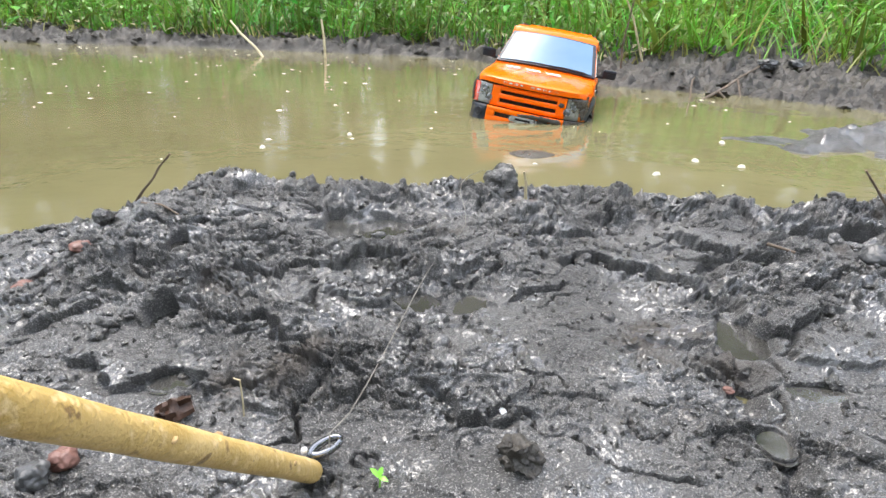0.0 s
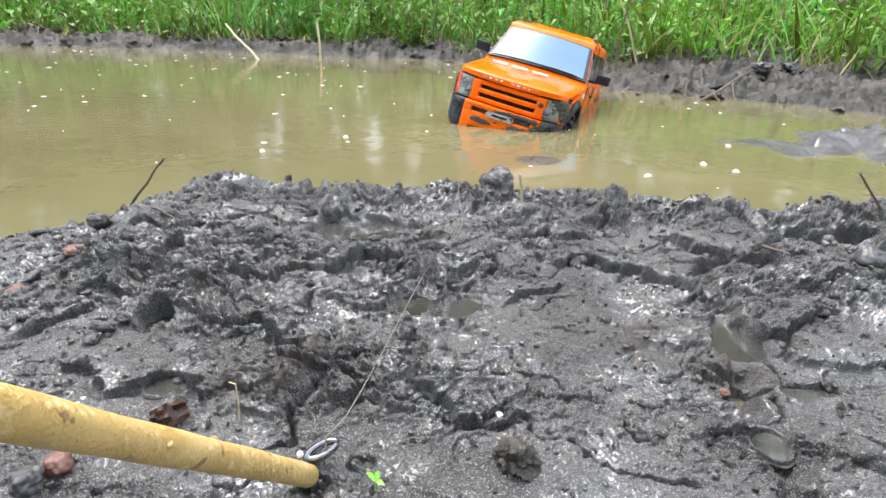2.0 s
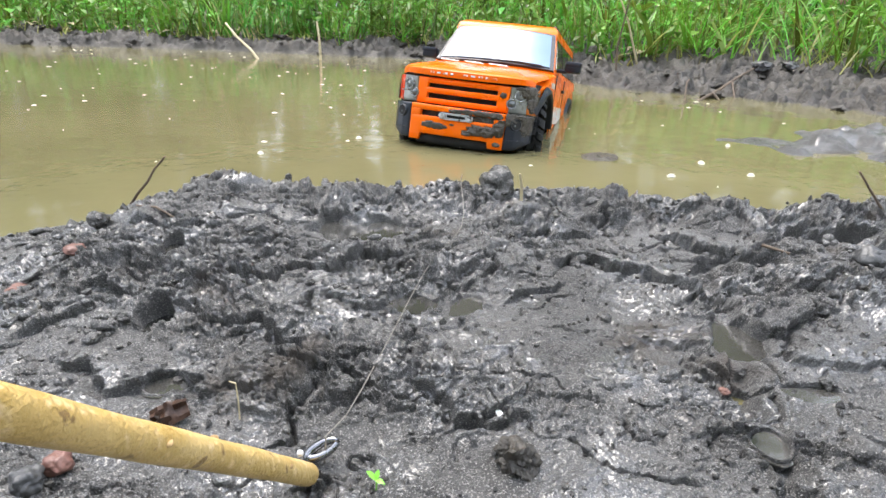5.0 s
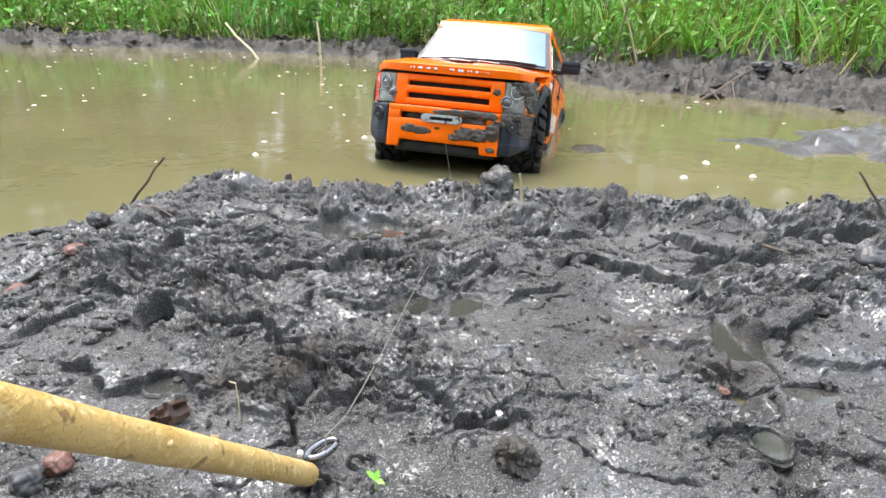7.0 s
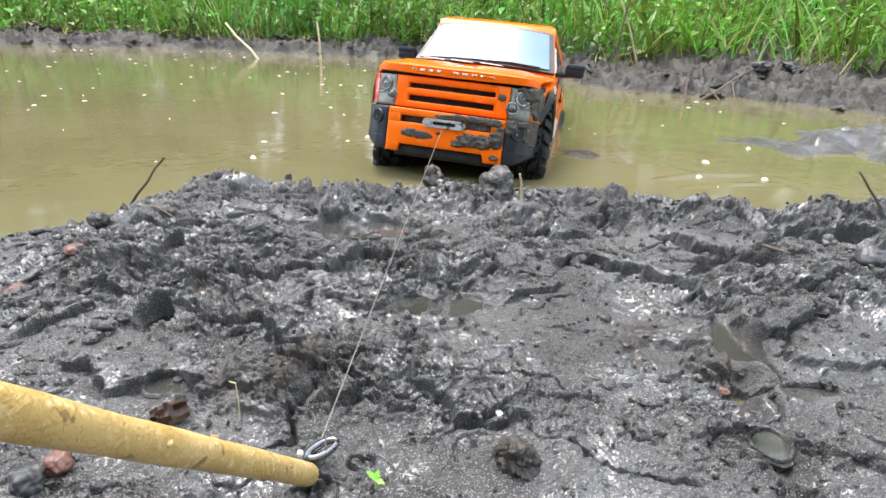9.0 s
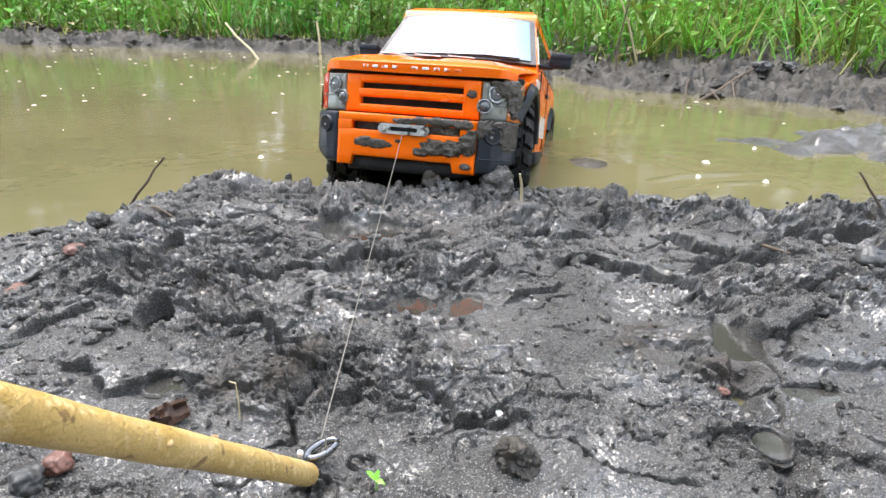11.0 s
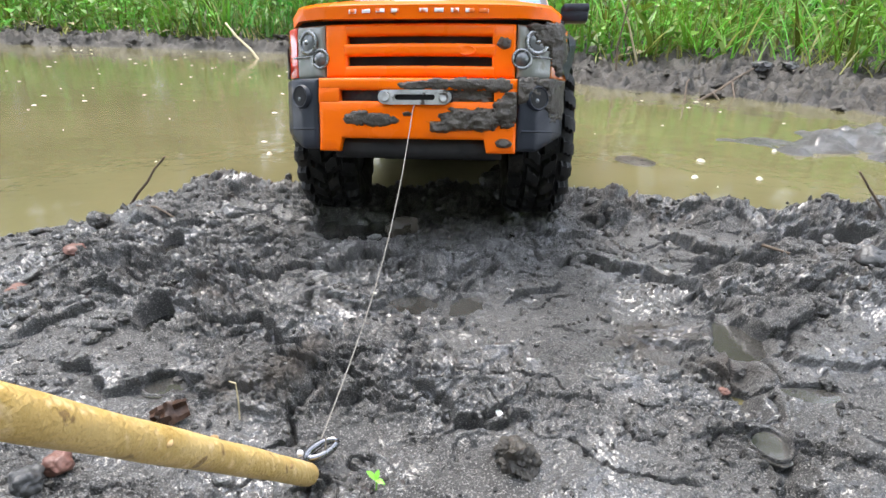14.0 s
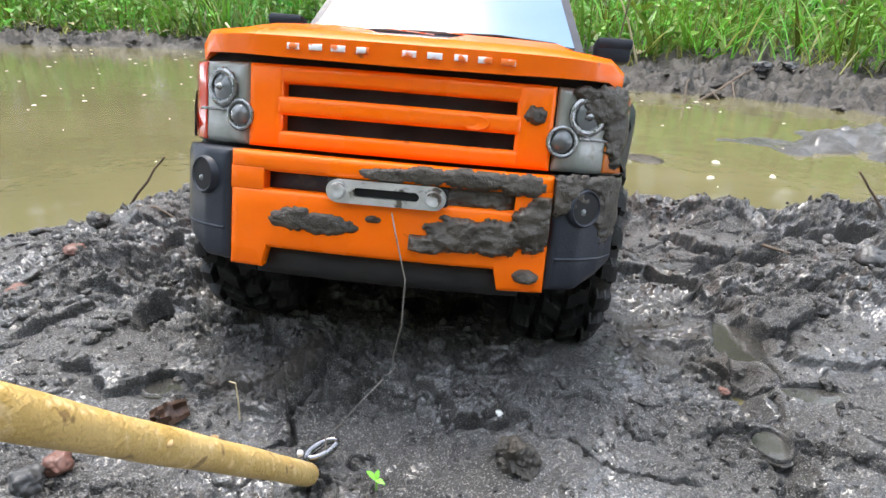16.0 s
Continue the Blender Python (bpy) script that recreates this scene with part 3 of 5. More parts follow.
    # black panel behind the grille; its colour gives the shadow gap under the bonnet
    part("grille_shade_panel", slab_bm(-0.0785, 0.0785, 0.07, 0.1065, lambda x: upper(x) + 0.006, 0.004, 16), BLACK, car)
    # grille: frame and bars
    def bar(x):
        return upper(x)
    for z0, z1, d in ((0.0952, 0.1012, 0.0), (0.0846, 0.0908, -0.001), (0.0735, 0.0794, -0.0005)):
        part("grille_bar", slab_bm(-0.0415, 0.0415, z0, z1, lambda x, d=d: bar(x) + d, 0.006, 14, 3, 0.0012), PAINT, car)
    for s in (-1, 1):
        x0, x1 = sorted((s * 0.0395, s * 0.052))
        part("grille_post", slab_bm(x0, x1, 0.0735, 0.1012, lambda x: bar(x) - 0.0004, 0.006, 5, 4, 0.0012), PAINT, car)
    part("badge", move_bm(lathe_bm([(0, 0.0), (-0.0006, 0.0045), (0.0006, 0.005)], 20, "y"), Matrix.Translation((0.026, upper(0.026) - 0.0008, 0.0872)) @ Matrix.Diagonal((1, 1, 0.5, 1))), PAINT, car)
    for s in (-1, 1):
        headlamp(s)
    bumper()
    cabin()
    for s in (-1, 1):
        mirror(s)
        for a in AXLES:
            arch(s, a)
        part("sill", box_bm(*sorted((s * 0.079, s * 0.087)), 0.135, 0.295, 0.04, 0.052, 0.002), PLASTIC, car)
        part("door_seam", box_bm(*sorted((s * 0.0832, s * 0.0844)), 0.1375, 0.1388, 0.055, 0.126), BLACK, car)
        part("door_seam", box_bm(*sorted((s * 0.0832, s * 0.0844)), 0.239, 0.2402, 0.055, 0.126), BLACK, car)
        part("door_handle", box_bm(*sorted((s * 0.083, s * 0.0868)), 0.215, 0.232, 0.108, 0.112, 0.001), PLASTIC, car)
        part("side_decal", box_bm(*sorted((s * 0.0835, s * 0.0844)), 0.15, 0.25, 0.066, 0.088), WHITE, car, "scuffed pale racing decal")
        part("wing_decal", box_bm(*sorted((s * 0.0828, s * 0.0842)), 0.098, 0.128, 0.1085, 0.115), WHITE, car, "small white sticker")
    for a in AXLES:
        part("axle", move_bm(lathe_bm([(-0.062, 0.006), (-0.02, 0.006), (-0.012, 0.013), (0.012, 0.013), (0.02, 0.006), (0.062, 0.006)], 14), Matrix.Translation((0, a, HUB - 0.003))), BLACK, car)
    for x in (-0.03, 0.03):
        part("suspension_link", tube_bm([(x, AXLES[0], 0.046), (x * 0.7, 0.17, 0.05)], 0.003), BLACK, car)


def headlamp(s):
    x0, x1 = sorted((s * 0.0527, s * 0.0808))
    lamp = part("headlight", slab_bm(x0, x1, 0.0735, lambda x: 0.1015, lambda x: upper(x) + 0.0005, 0.008, 12, 5, 0.0016), LAMP, car,
                "clear headlight" if s < 0 else "headlight smeared with mud")

    def ring(name, x, z, r, mat, tube=0.0012):
        n, m = 28, 8
        bm = bmesh.new()
        rings = []
        for i in range(n):
            a = 2 * math.pi * i / n
            rings.append([])
            for j in range(m):
                b = 2 * math.pi * j / m
                q = r + tube * math.cos(b)
                xx = x + q * math.cos(a)
                rings[-1].append(bm.verts.new((xx, upper(xx) - 0.0004 + tube * math.sin(b), z + q * math.sin(a))))
        for i in range(n):
            for j in range(m):
                p, q2 = rings[i], rings[(i + 1) % n]
                bm.faces.new((p[j], q2[j], q2[(j + 1) % m], p[(j + 1) % m]))
        part(name, bm, mat, lamp)

    def dome(name, x, z, r, mat, out=0.0015):
        bm = lathe_bm([(-out, 0.0001), (-out * 0.8, r * 0.5), (-out * 0.2, r * 0.9), (0.001, r)], 22, "y")
        turn = math.degrees(math.atan2(upper(x + 0.003) - upper(x - 0.003), 0.006))
        part(name, move_bm(bm, Matrix.Translation((x, upper(x) + 0.0002, z)) @ pose(0, 0, 0, 0, 0, turn)), mat, lamp)
    ring("lamp_ring", s * 0.0635, 0.0925, 0.0056, CHROME)
    dome("reflector", s * 0.0635, 0.0925, 0.0052, LENS)
    dome("bulb", s * 0.0635, 0.0925, 0.002, CHROME, 0.0028)
    ring("lamp_ring", s * 0.0555, 0.0835, 0.0048, CHROME, 0.0008)
    dome("projector", s * 0.0555, 0.0835, 0.0045, LENS, 0.003)
    part("lamp_divider", slab_bm(*sorted((s * 0.06, s * 0.075)), 0.0845, 0.0855, lambda x: upper(x) - 0.0006, 0.002, 6, 1, 0.0003), CHROME, lamp)
    x2, x3 = sorted((s * 0.0712, s * 0.081))
    part("indicator", slab_bm(x2, x3, 0.074, 0.1012, lambda x: upper(x) - 0.0002, 0.006, 4, 4, 0.0006), RED if s < 0 else AMBER, lamp)


def bumper():
    face = part("bumper", slab_bm(-0.0535, 0.0535, 0.066, 0.0722, nose, 0.012, 18, 3, 0.0012), PAINT, car, "orange bumper caked with mud")
    part("bumper_face", slab_bm(-0.0535, 0.0535, lambda x: 0.0405 if -0.0405 < x < 0.0365 else 0.0335, 0.0602, nose, 0.012, 60, 4, 0.0012), PAINT, face)
    for x0, x1 in ((-0.0535, -0.0415), (0.0415, 0.0535)):
        part("bumper_post", slab_bm(x0, x1, 0.0595, 0.067, lambda x: nose(x) + 0.0002, 0.011, 4, 2, 0.0003), PAINT, face)
    part("recess", slab_bm(-0.042, 0.042, 0.0595, 0.0668, lambda x: nose(x) + 0.006, 0.006, 12), PLASTIC, face)
    part("skid_plate", slab_bm(-0.046, 0.046, 0.03, 0.042, lambda x: nose(x) + 0.005 , 0.03, 12, 3, 0.003), BLACK, face, "black lower lip")
    for s in (-1, 1):
        x0, x1 = sorted((s * 0.0537, s * 0.0795))
        corner = part("bumper_corner", slab_bm(x0, x1, lambda x: 0.0345 + 0.012 * max(0, abs(x) - 0.064) / 0.02, 0.0722, lambda x: nose(x) - 0.0003, 0.014, 18, 5, 0.002), PLASTIC, car)
        fx, fz = s * 0.0645, 0.0625
        turn = math.degrees(math.atan2(nose(fx + 0.003) - nose(fx - 0.003), 0.006))
        place = Matrix.Translation((fx, nose(fx) - 0.0006, fz)) @ pose(0, 0, 0, 0, 0, turn)
        fog = part("fog_lamp", move_bm(lathe_bm([(0.002, 0.0068), (-0.0006, 0.0064), (-0.0012, 0.0058), (-0.0008, 0.0052), (-0.0002, 0.0049)], 24, "y"), place), PLASTIC, corner)
        # flat black disc paints the darkness inside the lamp's hollow socket
        part("fog_hollow_shade", move_bm(lathe_bm([(-0.0007, 0.0001), (-0.0007, 0.003), (-0.0008, 0.0054)], 20, "y"), place), BLACK, fog)
        part("fog_bulb", move_bm(lathe_bm([(-0.0013, 0.0001), (-0.0012, 0.0008), (-0.0005, 0.0015)], 14, "y"), place @ Matrix.Translation((-0.0008, 0, -0.0012))), LENS, fog)
        part("bumper_crease", slab_bm(*sorted((s * 0.056, s * 0.0775)), 0.0448, 0.0458, lambda x: nose(x) - 0.001, 0.004, 10, 1, 0.0004), PLASTIC, corner)
    # the winch fairlead: a plate with a slot, held by two bolts
    n, bm = 24, bmesh.new()
    outer, inner = [], []
    for k in range(n):
        a = 2 * math.pi * k / n
        c, s2 = math.cos(a), math.sin(a)
        outer.append((math.copysign(0.0152, c) + 0.0042 * c, 0.0621 + 0.0038 * s2))
        inner.append((math.copysign(0.0092, c) + 0.0016 * c, 0.0621 + 0.0015 * s2))
    loops = [[bm.verts.new((x, y, z)) for x, z in line] for y, line in ((-0.0135, outer), (-0.0135, inner), (-0.0105, inner), (-0.0105, outer))]
    for p, q in zip(loops, loops[1:] + loops[:1]):
        for k in range(n):
            bm.faces.new((p[k], p[(k + 1) % n], q[(k + 1) % n], q[k]))
    lead = part("fairlead", bm, ALLOY, car, "scuffed alloy winch fairlead")
    for x in (-0.0155, 0.0155):
        part("bolt", move_bm(lathe_bm([(-0.0022, 0.0008), (-0.0024, 0.0012), (-0.0024, 0.0024), (0, 0.0028)], 14, "y"), Matrix.Translation((x, -0.0135, 0.0621))), ALLOY, lead)
    part("fairlead_mount", box_bm(-0.02, 0.02, -0.0108, 0.0, 0.0585, 0.0657, 0.0008), BLACK, lead)
    # mud caked on the front
    mud_cake(nose, -0.046, 0.008, 0.046, 0.06, ((-0.031, 0.051, 0.008, 0.0042), (-0.021, 0.0505, 0.011, 0.0036), (-0.004, 0.0535, 0.003, 0.0012)), 0.0012, 1)
    mud_cake(nose, -0.012, 0.0535, 0.064, 0.074, ((0.0, 0.0685, 0.008, 0.0022), (0.012, 0.069, 0.007, 0.0028), (0.028, 0.0692, 0.012, 0.0032), (0.043, 0.0685, 0.009, 0.0034)), 0.0013, 2)
    mud_cake(nose, 0.008, 0.0535, 0.036, 0.0655, ((0.014, 0.047, 0.009, 0.003), (0.024, 0.0505, 0.011, 0.0065), (0.036, 0.051, 0.011, 0.006), (0.048, 0.0545, 0.008, 0.0075), (0.05, 0.061, 0.005, 0.005), (0.047, 0.0385, 0.004, 0.0025)), 0.0027, 3)
    mud_cake(lambda x: nose(x) + 0.0045, 0.016, 0.043, 0.058, 0.0675, ((0.029, 0.063, 0.016, 0.0055),), 0.0028, 4)
    mud_cake(nose, 0.0537, 0.08, 0.05, 0.0735, ((0.058, 0.067, 0.008, 0.0065), (0.07, 0.0705, 0.012, 0.003), (0.0745, 0.062, 0.006, 0.011)), 0.0019, 5)
    mud_cake(upper, 0.057, 0.0815, 0.075, 0.104, ((0.071, 0.096, 0.010, 0.0075), (0.0765, 0.088, 0.0055, 0.013), (0.064, 0.1, 0.006, 0.0025)), 0.0024, 6)
    mud_cake(upper, 0.041, 0.0515, 0.085, 0.098, ((0.0458, 0.0915, 0.0036, 0.0038),), 0.0022, 7)


def mud_cake(base, x0, x1, z0, z1, blobs, thick, seed):
    """A ragged crust of mud over the curved front, thickest in its middle."""
    nx, nz = int((x1 - x0) / 0.00045), int((z1 - z0) / 0.00045)
    bm = bmesh.new()
    g = {}
    for i in range(nx + 1):
        x = x0 + (x1 - x0) * i / nx
        face = base(x)
        for k in range(nz + 1):
            z = z0 + (z1 - z0) * k / nz
            body = max(1 - ((x - a) / rx) ** 2 - ((z - c) / rz) ** 2 for a, c, rx, rz in blobs)
            q = Vector((x * 190, z * 260, seed * 3.7))
            body += 0.55 * noise.noise(q) + 0.3 * noise.noise(q * 2.7) + 0.12 * noise.noise(q * 6.1)
            if min(i, k, nx - i, nz - k) < 1:
                body = min(body, 0.0)
            lump = 1 + 0.55 * noise.noise(q * 0.9 + Vector((9, 0, 0))) + 0.2 * noise.noise(q * 2.3) + 0.07 * noise.noise(q * 5.3)
            g[i, k] = (body, bm.verts.new((x, face - thick * lump * min(1.0, 1.6 * body) ** 0.6 if body > 0 else face + 0.0004, z)))
    for i in range(nx):
        for k in range(nz):
            four = [g[i, k], g[i + 1, k], g[i + 1, k + 1], g[i, k + 1]]
            if max(p[0] for p in four) > 0:
                bm.faces.new([p[1] for p in four])
    bmesh.ops.delete(bm, geom=[v for v in bm.verts if not v.link_faces], context="VERTS")
    part("mud_crust", bm, MUD_DARK, car, "ragged crust of wet brown mud")


def cabin():
    def quad_loft(levels, mat, name, label=""):
        bm = bmesh.new()
        rows = [[bm.verts.new(p) for p in ring] for ring in levels]
        for p, q in zip(rows, rows[1:]):
            for i in range(len(p)):
                bm.faces.new((p[i], p[(i + 1) % len(p)], q[(i + 1) % len(p)], q[i]))
        bm.faces.new(rows[0])
        bm.faces.new(rows[-1])
        bmesh.ops.bevel(bm, geom=[e for e in bm.edges if e.calc_face_angle(0) > 0.5], offset=0.003, segments=2, affect="EDGES", profile=0.5)
        return part(name, bm, mat, car, label)

    def ring(z, y0, y1, w, bow=0.004):
        return [(-w, y0 + bow, z), (-w * 0.5, y0 + bow * 0.25, z), (0, y0, z), (w * 0.5, y0 + bow * 0.25, z), (w, y0 + bow, z), (w, y1, z), (-w, y1, z)]
    quad_loft([ring(0.122, 0.132, 0.462, 0.08), ring(0.132, 0.1385, 0.461, 0.0785), ring(0.178, 0.188, 0.45, 0.0685)], PAINT, "cabin")
    roof = quad_loft([ring(0.1765, 0.1855, 0.453, 0.0695), ring(0.186, 0.191, 0.452, 0.0685), ring(0.1915, 0.203, 0.446, 0.062)], PAINT, "roof")
    quad_loft([ring(0.1905, 0.26, 0.442, 0.058), ring(0.1975, 0.28, 0.437, 0.053)], PAINT, "raised_roof")
    for s in (-1, 1):
        part("roof_rail", tube_bm([(s * 0.06, 0.215, 0.19), (s * 0.06, 0.225, 0.194), (s * 0.06, 0.28, 0.195), (s * 0.06, 0.29, 0.1915)], 0.0018), BARK, roof, "muddy roof rail")

    def pane(name, corners, off, thick, mat, parent, label="", curve=0.0):
        """A pane between four corners (low-left, low-right, top-right, top-left), bowed outwards."""
        a, b, c, d = [Vector(p) for p in corners]
        nrm = (b - a).cross(d - a).normalized()
        bm = bmesh.new()
        g = []
        for j in range(7):
            row = []
            for i in range(13):
                u, v = i / 12, j / 6
                p = (a * (1 - u) + b * u) * (1 - v) + (d * (1 - u) + c * u) * v
                row.append(bm.verts.new(p + nrm * (off + curve * 4 * u * (1 - u))))
            g.append(row)
        faces = []
        for j in range(6):
            for i in range(12):
                faces.append(bm.faces.new((g[j][i], g[j][i + 1], g[j + 1][i + 1], g[j + 1][i])))
        got = bmesh.ops.extrude_face_region(bm, geom=faces)
        bmesh.ops.translate(bm, vec=nrm * -thick, verts=[v for v in got["geom"] if isinstance(v, bmesh.types.BMVert)])
        return part(name, bm, mat, parent, label)
    lo, hi = (0.078, 0.1395, 0.1305), (0.0672, 0.1905, 0.179)
    frame_ = pane("windscreen_frame", [(-lo[0], lo[1], lo[2]), lo, hi, (-hi[0], hi[1], hi[2])], 0.0012, 0.004, PLASTIC, car, "black windscreen surround", 0.0042)
    pane("windscreen", [(-0.0722, 0.1415, 0.1335), (0.0722, 0.1415, 0.1335), (0.0625, 0.188, 0.1768), (-0.0625, 0.188, 0.1768)], 0.002, 0.003, GLASS, frame_, "glossy windscreen with the bright sky's reflection put into its blue colour", 0.0042)
    part("wiper", tube_bm([(0.005, 0.1362, 0.1372), (0.03, 0.1365, 0.1378), (0.062, 0.139, 0.1362)], 0.0007, 6), BLACK, frame_)
    for s in (-1, 1):
        for y0, y1, t0, t1 in ((0.152, 0.235, 0.197, 0.237), (0.245, 0.325, 0.247, 0.325), (0.335, 0.44, 0.335, 0.432)):
            q = [(s * 0.0785, y0, 0.134), (s * 0.0785, y1, 0.134), (s * 0.0695, t1, 0.174), (s * 0.0695, t0, 0.174)]
            if s < 0:
                q = [q[1], q[0], q[3], q[2]]
            pane("side_window", q, 0.001, 0.003, SIDEGLASS, car)


def mirror(s):
    m = part("door_mirror", box_bm(*sorted((s * 0.0875, s * 0.1088)), 0.168, 0.18, 0.133, 0.1465, 0.003), PLASTIC, car, "black door mirror")
    part("mirror_cap", box_bm(*sorted((s * 0.0885, s * 0.1092)), 0.1672, 0.1765, 0.1405, 0.147, 0.002), PLASTIC, m)
    part("mirror_arm", box_bm(*sorted((s * 0.076, s * 0.092)), 0.17, 0.178, 0.132, 0.1365, 0.0015), PLASTIC, m)


def arch(s, axle):
    bm = bmesh.new()
    rows = []
    for k in range(19):
        a = math.pi * (0.07 + 0.76 * k / 18)
        c, h = math.cos(a), math.sin(a)
        row = []
        for w, r in ((0.079, 0.056), (0.0865, 0.0565), (0.088, 0.0585), (0.087, 0.062), (0.0825, 0.0655)):
            y = axle + r * c
            w = min(w, float(np.interp(y, (0.0, 0.0035, 0.013, 0.025, 0.04, 0.06), (0.064, 0.069, 0.076, 0.082, 0.0865, 0.09))) + 0.0004)
            row.append(bm.verts.new((s * w, y, 0.048 + r * h * 0.92)))
        rows.append(row)
    for p, q in zip(rows, rows[1:]):
        for i in range(4):
            bm.faces.new((p[i], p[i + 1], q[i + 1], q[i]))
    part("wheel_arch", bm, PLASTIC, car)


def wheel(s, axle):
    hub = part("wheel", lathe_bm([(-0.012, 0.008), (0.012, 0.008)], 12), BLACK, car)
    hub.matrix_basis = pose(s * 0.0655, axle, HUB)
    bm = bmesh.new()
    n, lugs, rings = 264, 22, []
    cross = [(-0.015, 0.028), (-0.0175, 0.033), (-0.0182, 0.04)] + [(-0.0185 + 0.037 * k / 32, None) for k in range(33)] + [(0.0182, 0.04), (0.0175, 0.033), (0.015, 0.028)]
    for i in range(n):
        a, ring = 2 * math.pi * i / n, []
        for x, r in cross:
            if r is None:
                u = abs(x) / 0.0185
                r = 0.0482 - 0.0045 * u ** 6
                band = 0 if abs(x) < 0.0008 or 0.0092 < abs(x) < 0.0106 else (2 if abs(x) > 0.01 else 1)
                turn = (i / n * lugs + (0.5 if x > 0 else 0.0) + (0.5 if band == 2 else 0.0) + 55 * abs(x) * (1 if band == 1 else -0.6)) % 1.0
                if band and turn < (0.62 if band == 1 else 0.55):
                    r += 0.004
            ring.append(bm.verts.new((x, r * math.cos(a), r * math.sin(a))))
        rings.append(ring)
    for p, q in zip(rings, rings[1:] + rings[:1]):
        for k in range(len(cross) - 1):
            bm.faces.new((p[k], p[k + 1], q[k + 1], q[k]))
    part("tyre", bm, RUBBER, hub, "chunky mud-caked off-road tyre")
    bm = lathe_bm([(s * 0.013, 0.005), (s * 0.0135, 0.008), (s * 0.008, 0.012), (s * 0.009, 0.024), (s * 0.014, 0.0285), (s * 0.0135, 0.03), (-s * 0.014, 0.029)], 30)
    for k in range(5):
        bmesh.ops.create_cube(bm, size=1.0, matrix=pose(0, 0, 0, 72 * k) @ Matrix.Translation((s * 0.0105, 0, 0.0175)) @ Matrix.Diagonal((0.004, 0.006, 0.018, 1)))
    part("rim", bm, PLASTIC, hub)
    return hub


car_shell()
WHEELS = [(wheel(s, a), s, a) for s in (-1, 1) for a in AXLES]


# ---------------------------------------------------------------- the anchor stick with its hook
def anchor():
    end, far = Vector((-0.0385, 0.1385, 0.0145)), Vector((-0.0577, 0.0637, 0.0955))
    way = far - end
    pts, rad = [], []
    for k in range(26):
        t = k / 25
        p = end + way * (t * 2.0) + Vector((0.0004 * math.sin(t * 9), 0, 0.0005 * math.cos(t * 7)))
        pts.append(p)
        rad.append(0.0034 * (1 + 0.03 * math.sin(k * 1.7)) + 0.0004 * t)
    pts = [end - way.normalized() * 0.0006, end - way.normalized() * 0.0001] + pts
    rad = [0.0022, 0.0030] + rad
    stick = new("anchor_stick")
    tagged(stick, "pale peeled wooden stick driven slantwise into the mud", "stick")
    part("shaft", tube_bm(pts, rad, 20), WOOD, stick)
    for k, (t, a, size) in enumerate(((0.12, 1.2, 0.0017), (0.2, 0.6, 0.002), (0.34, 1.5, 0.0015), (0.52, 0.9, 0.0022), (0.7, 1.3, 0.002))):
        u = way.orthogonal().normalized()
        w = way.normalized().cross(u)
        side = (u * math.cos(a * 4) + w * math.sin(a * 4))
        if side.z < 0:
            side = -side
        p = end + way * t + side * 0.0032
        part("knot", move_bm(lump_bm(size, 80 + k, 0.3, 2, 0.6), Matrix.Translation(p)), KNOT, stick, "dark scar on the wood")
    hook = new("hook")
    tagged(hook, "shiny bent steel hook holding the winch line", "hook")
    c = Vector((-0.0375, 0.1465, 0.0175))
    ring_pts = [c + Vector((0.0046 * math.cos(a) * 0.95 + 0.0016, 0.0015 * math.cos(a) + 0.0016 * math.sin(a) + 0.001, 0.0016 * math.cos(a) + 0.0012 * math.sin(a) - 0.0006)) for a in np.linspace(0.2, 6.2, 30)]
    part("bend", tube_bm(ring_pts, [0.001 + 0.0005 * math.sin(math.pi * k / 29) for k in range(30)], 12), STEEL, hook)
    part("gate", tube_bm([ring_pts[0], (ring_pts[0] + ring_pts[-1]) / 2 + Vector((0.0003, 0, 0.0003)), ring_pts[-1]], 0.0007, 10), STEEL, hook)
    part("pin", tube_bm([c + Vector((0.003, 0.001, 0.004)), c + Vector((0.0025, -0.001, -0.004))], 0.0003, 6), LINE, hook)
    cap = tagged(part("bead", move_bm(lump_bm(0.0022, 3, 0.1, 2), Matrix.Translation((-0.0415, 0.1425, 0.0195))), PALE, None), "small white plastic bead on the stick", "bead")


anchor()


# ---------------------------------------------------------------- stones and scraps on the near bank
def stone(name, x, y, size, mat, label, category, seed, flat=0.8, sink=0.3, rough=0.35):
    ob = part(name, lump_bm(size, seed, rough, 4, flat), mat, None, "", True)
    ob.matrix_basis = pose(x, y, at(x, y) + size * flat * (0.5 - sink), 0, 0, seed * 50)
    return tagged(ob, label, category)


stone("stone", -0.116, 0.142, 0.0085, BRICK, "reddish-brown angular stone on the mud", "stone", 1, 0.8, 0.15, 0.3)
stone("stone", -0.12, 0.134, 0.009, STONE, "dark grey rounded stone on the mud", "stone", 2, 0.85, 0.15)
stone("pebble", 0.021, 0.168, 0.0026, PALE, "tiny white shell-like pebble in the mud", "pebble", 3, 0.5)
stone("mud_clod", 0.025, 0.145, 0.013, EARTH, "round brown clod of mud", "clod", 4, 0.8, 0.3, 0.8)
stone("mud_clod", 0.04, 0.425, 0.025, CLOD, "large upright grey clod on the water's edge", "clod", 5, 1.0, 0.25, 0.4)
stone("mud_clod", -0.222, 0.356, 0.012, CLOD, "dark clod standing in the shallows", "clod", 6, 0.9, 0.1)
stone("mud_clod", 0.078, 0.251, 0.007, CLOD, "small grey clod of mud", "clod", 7)
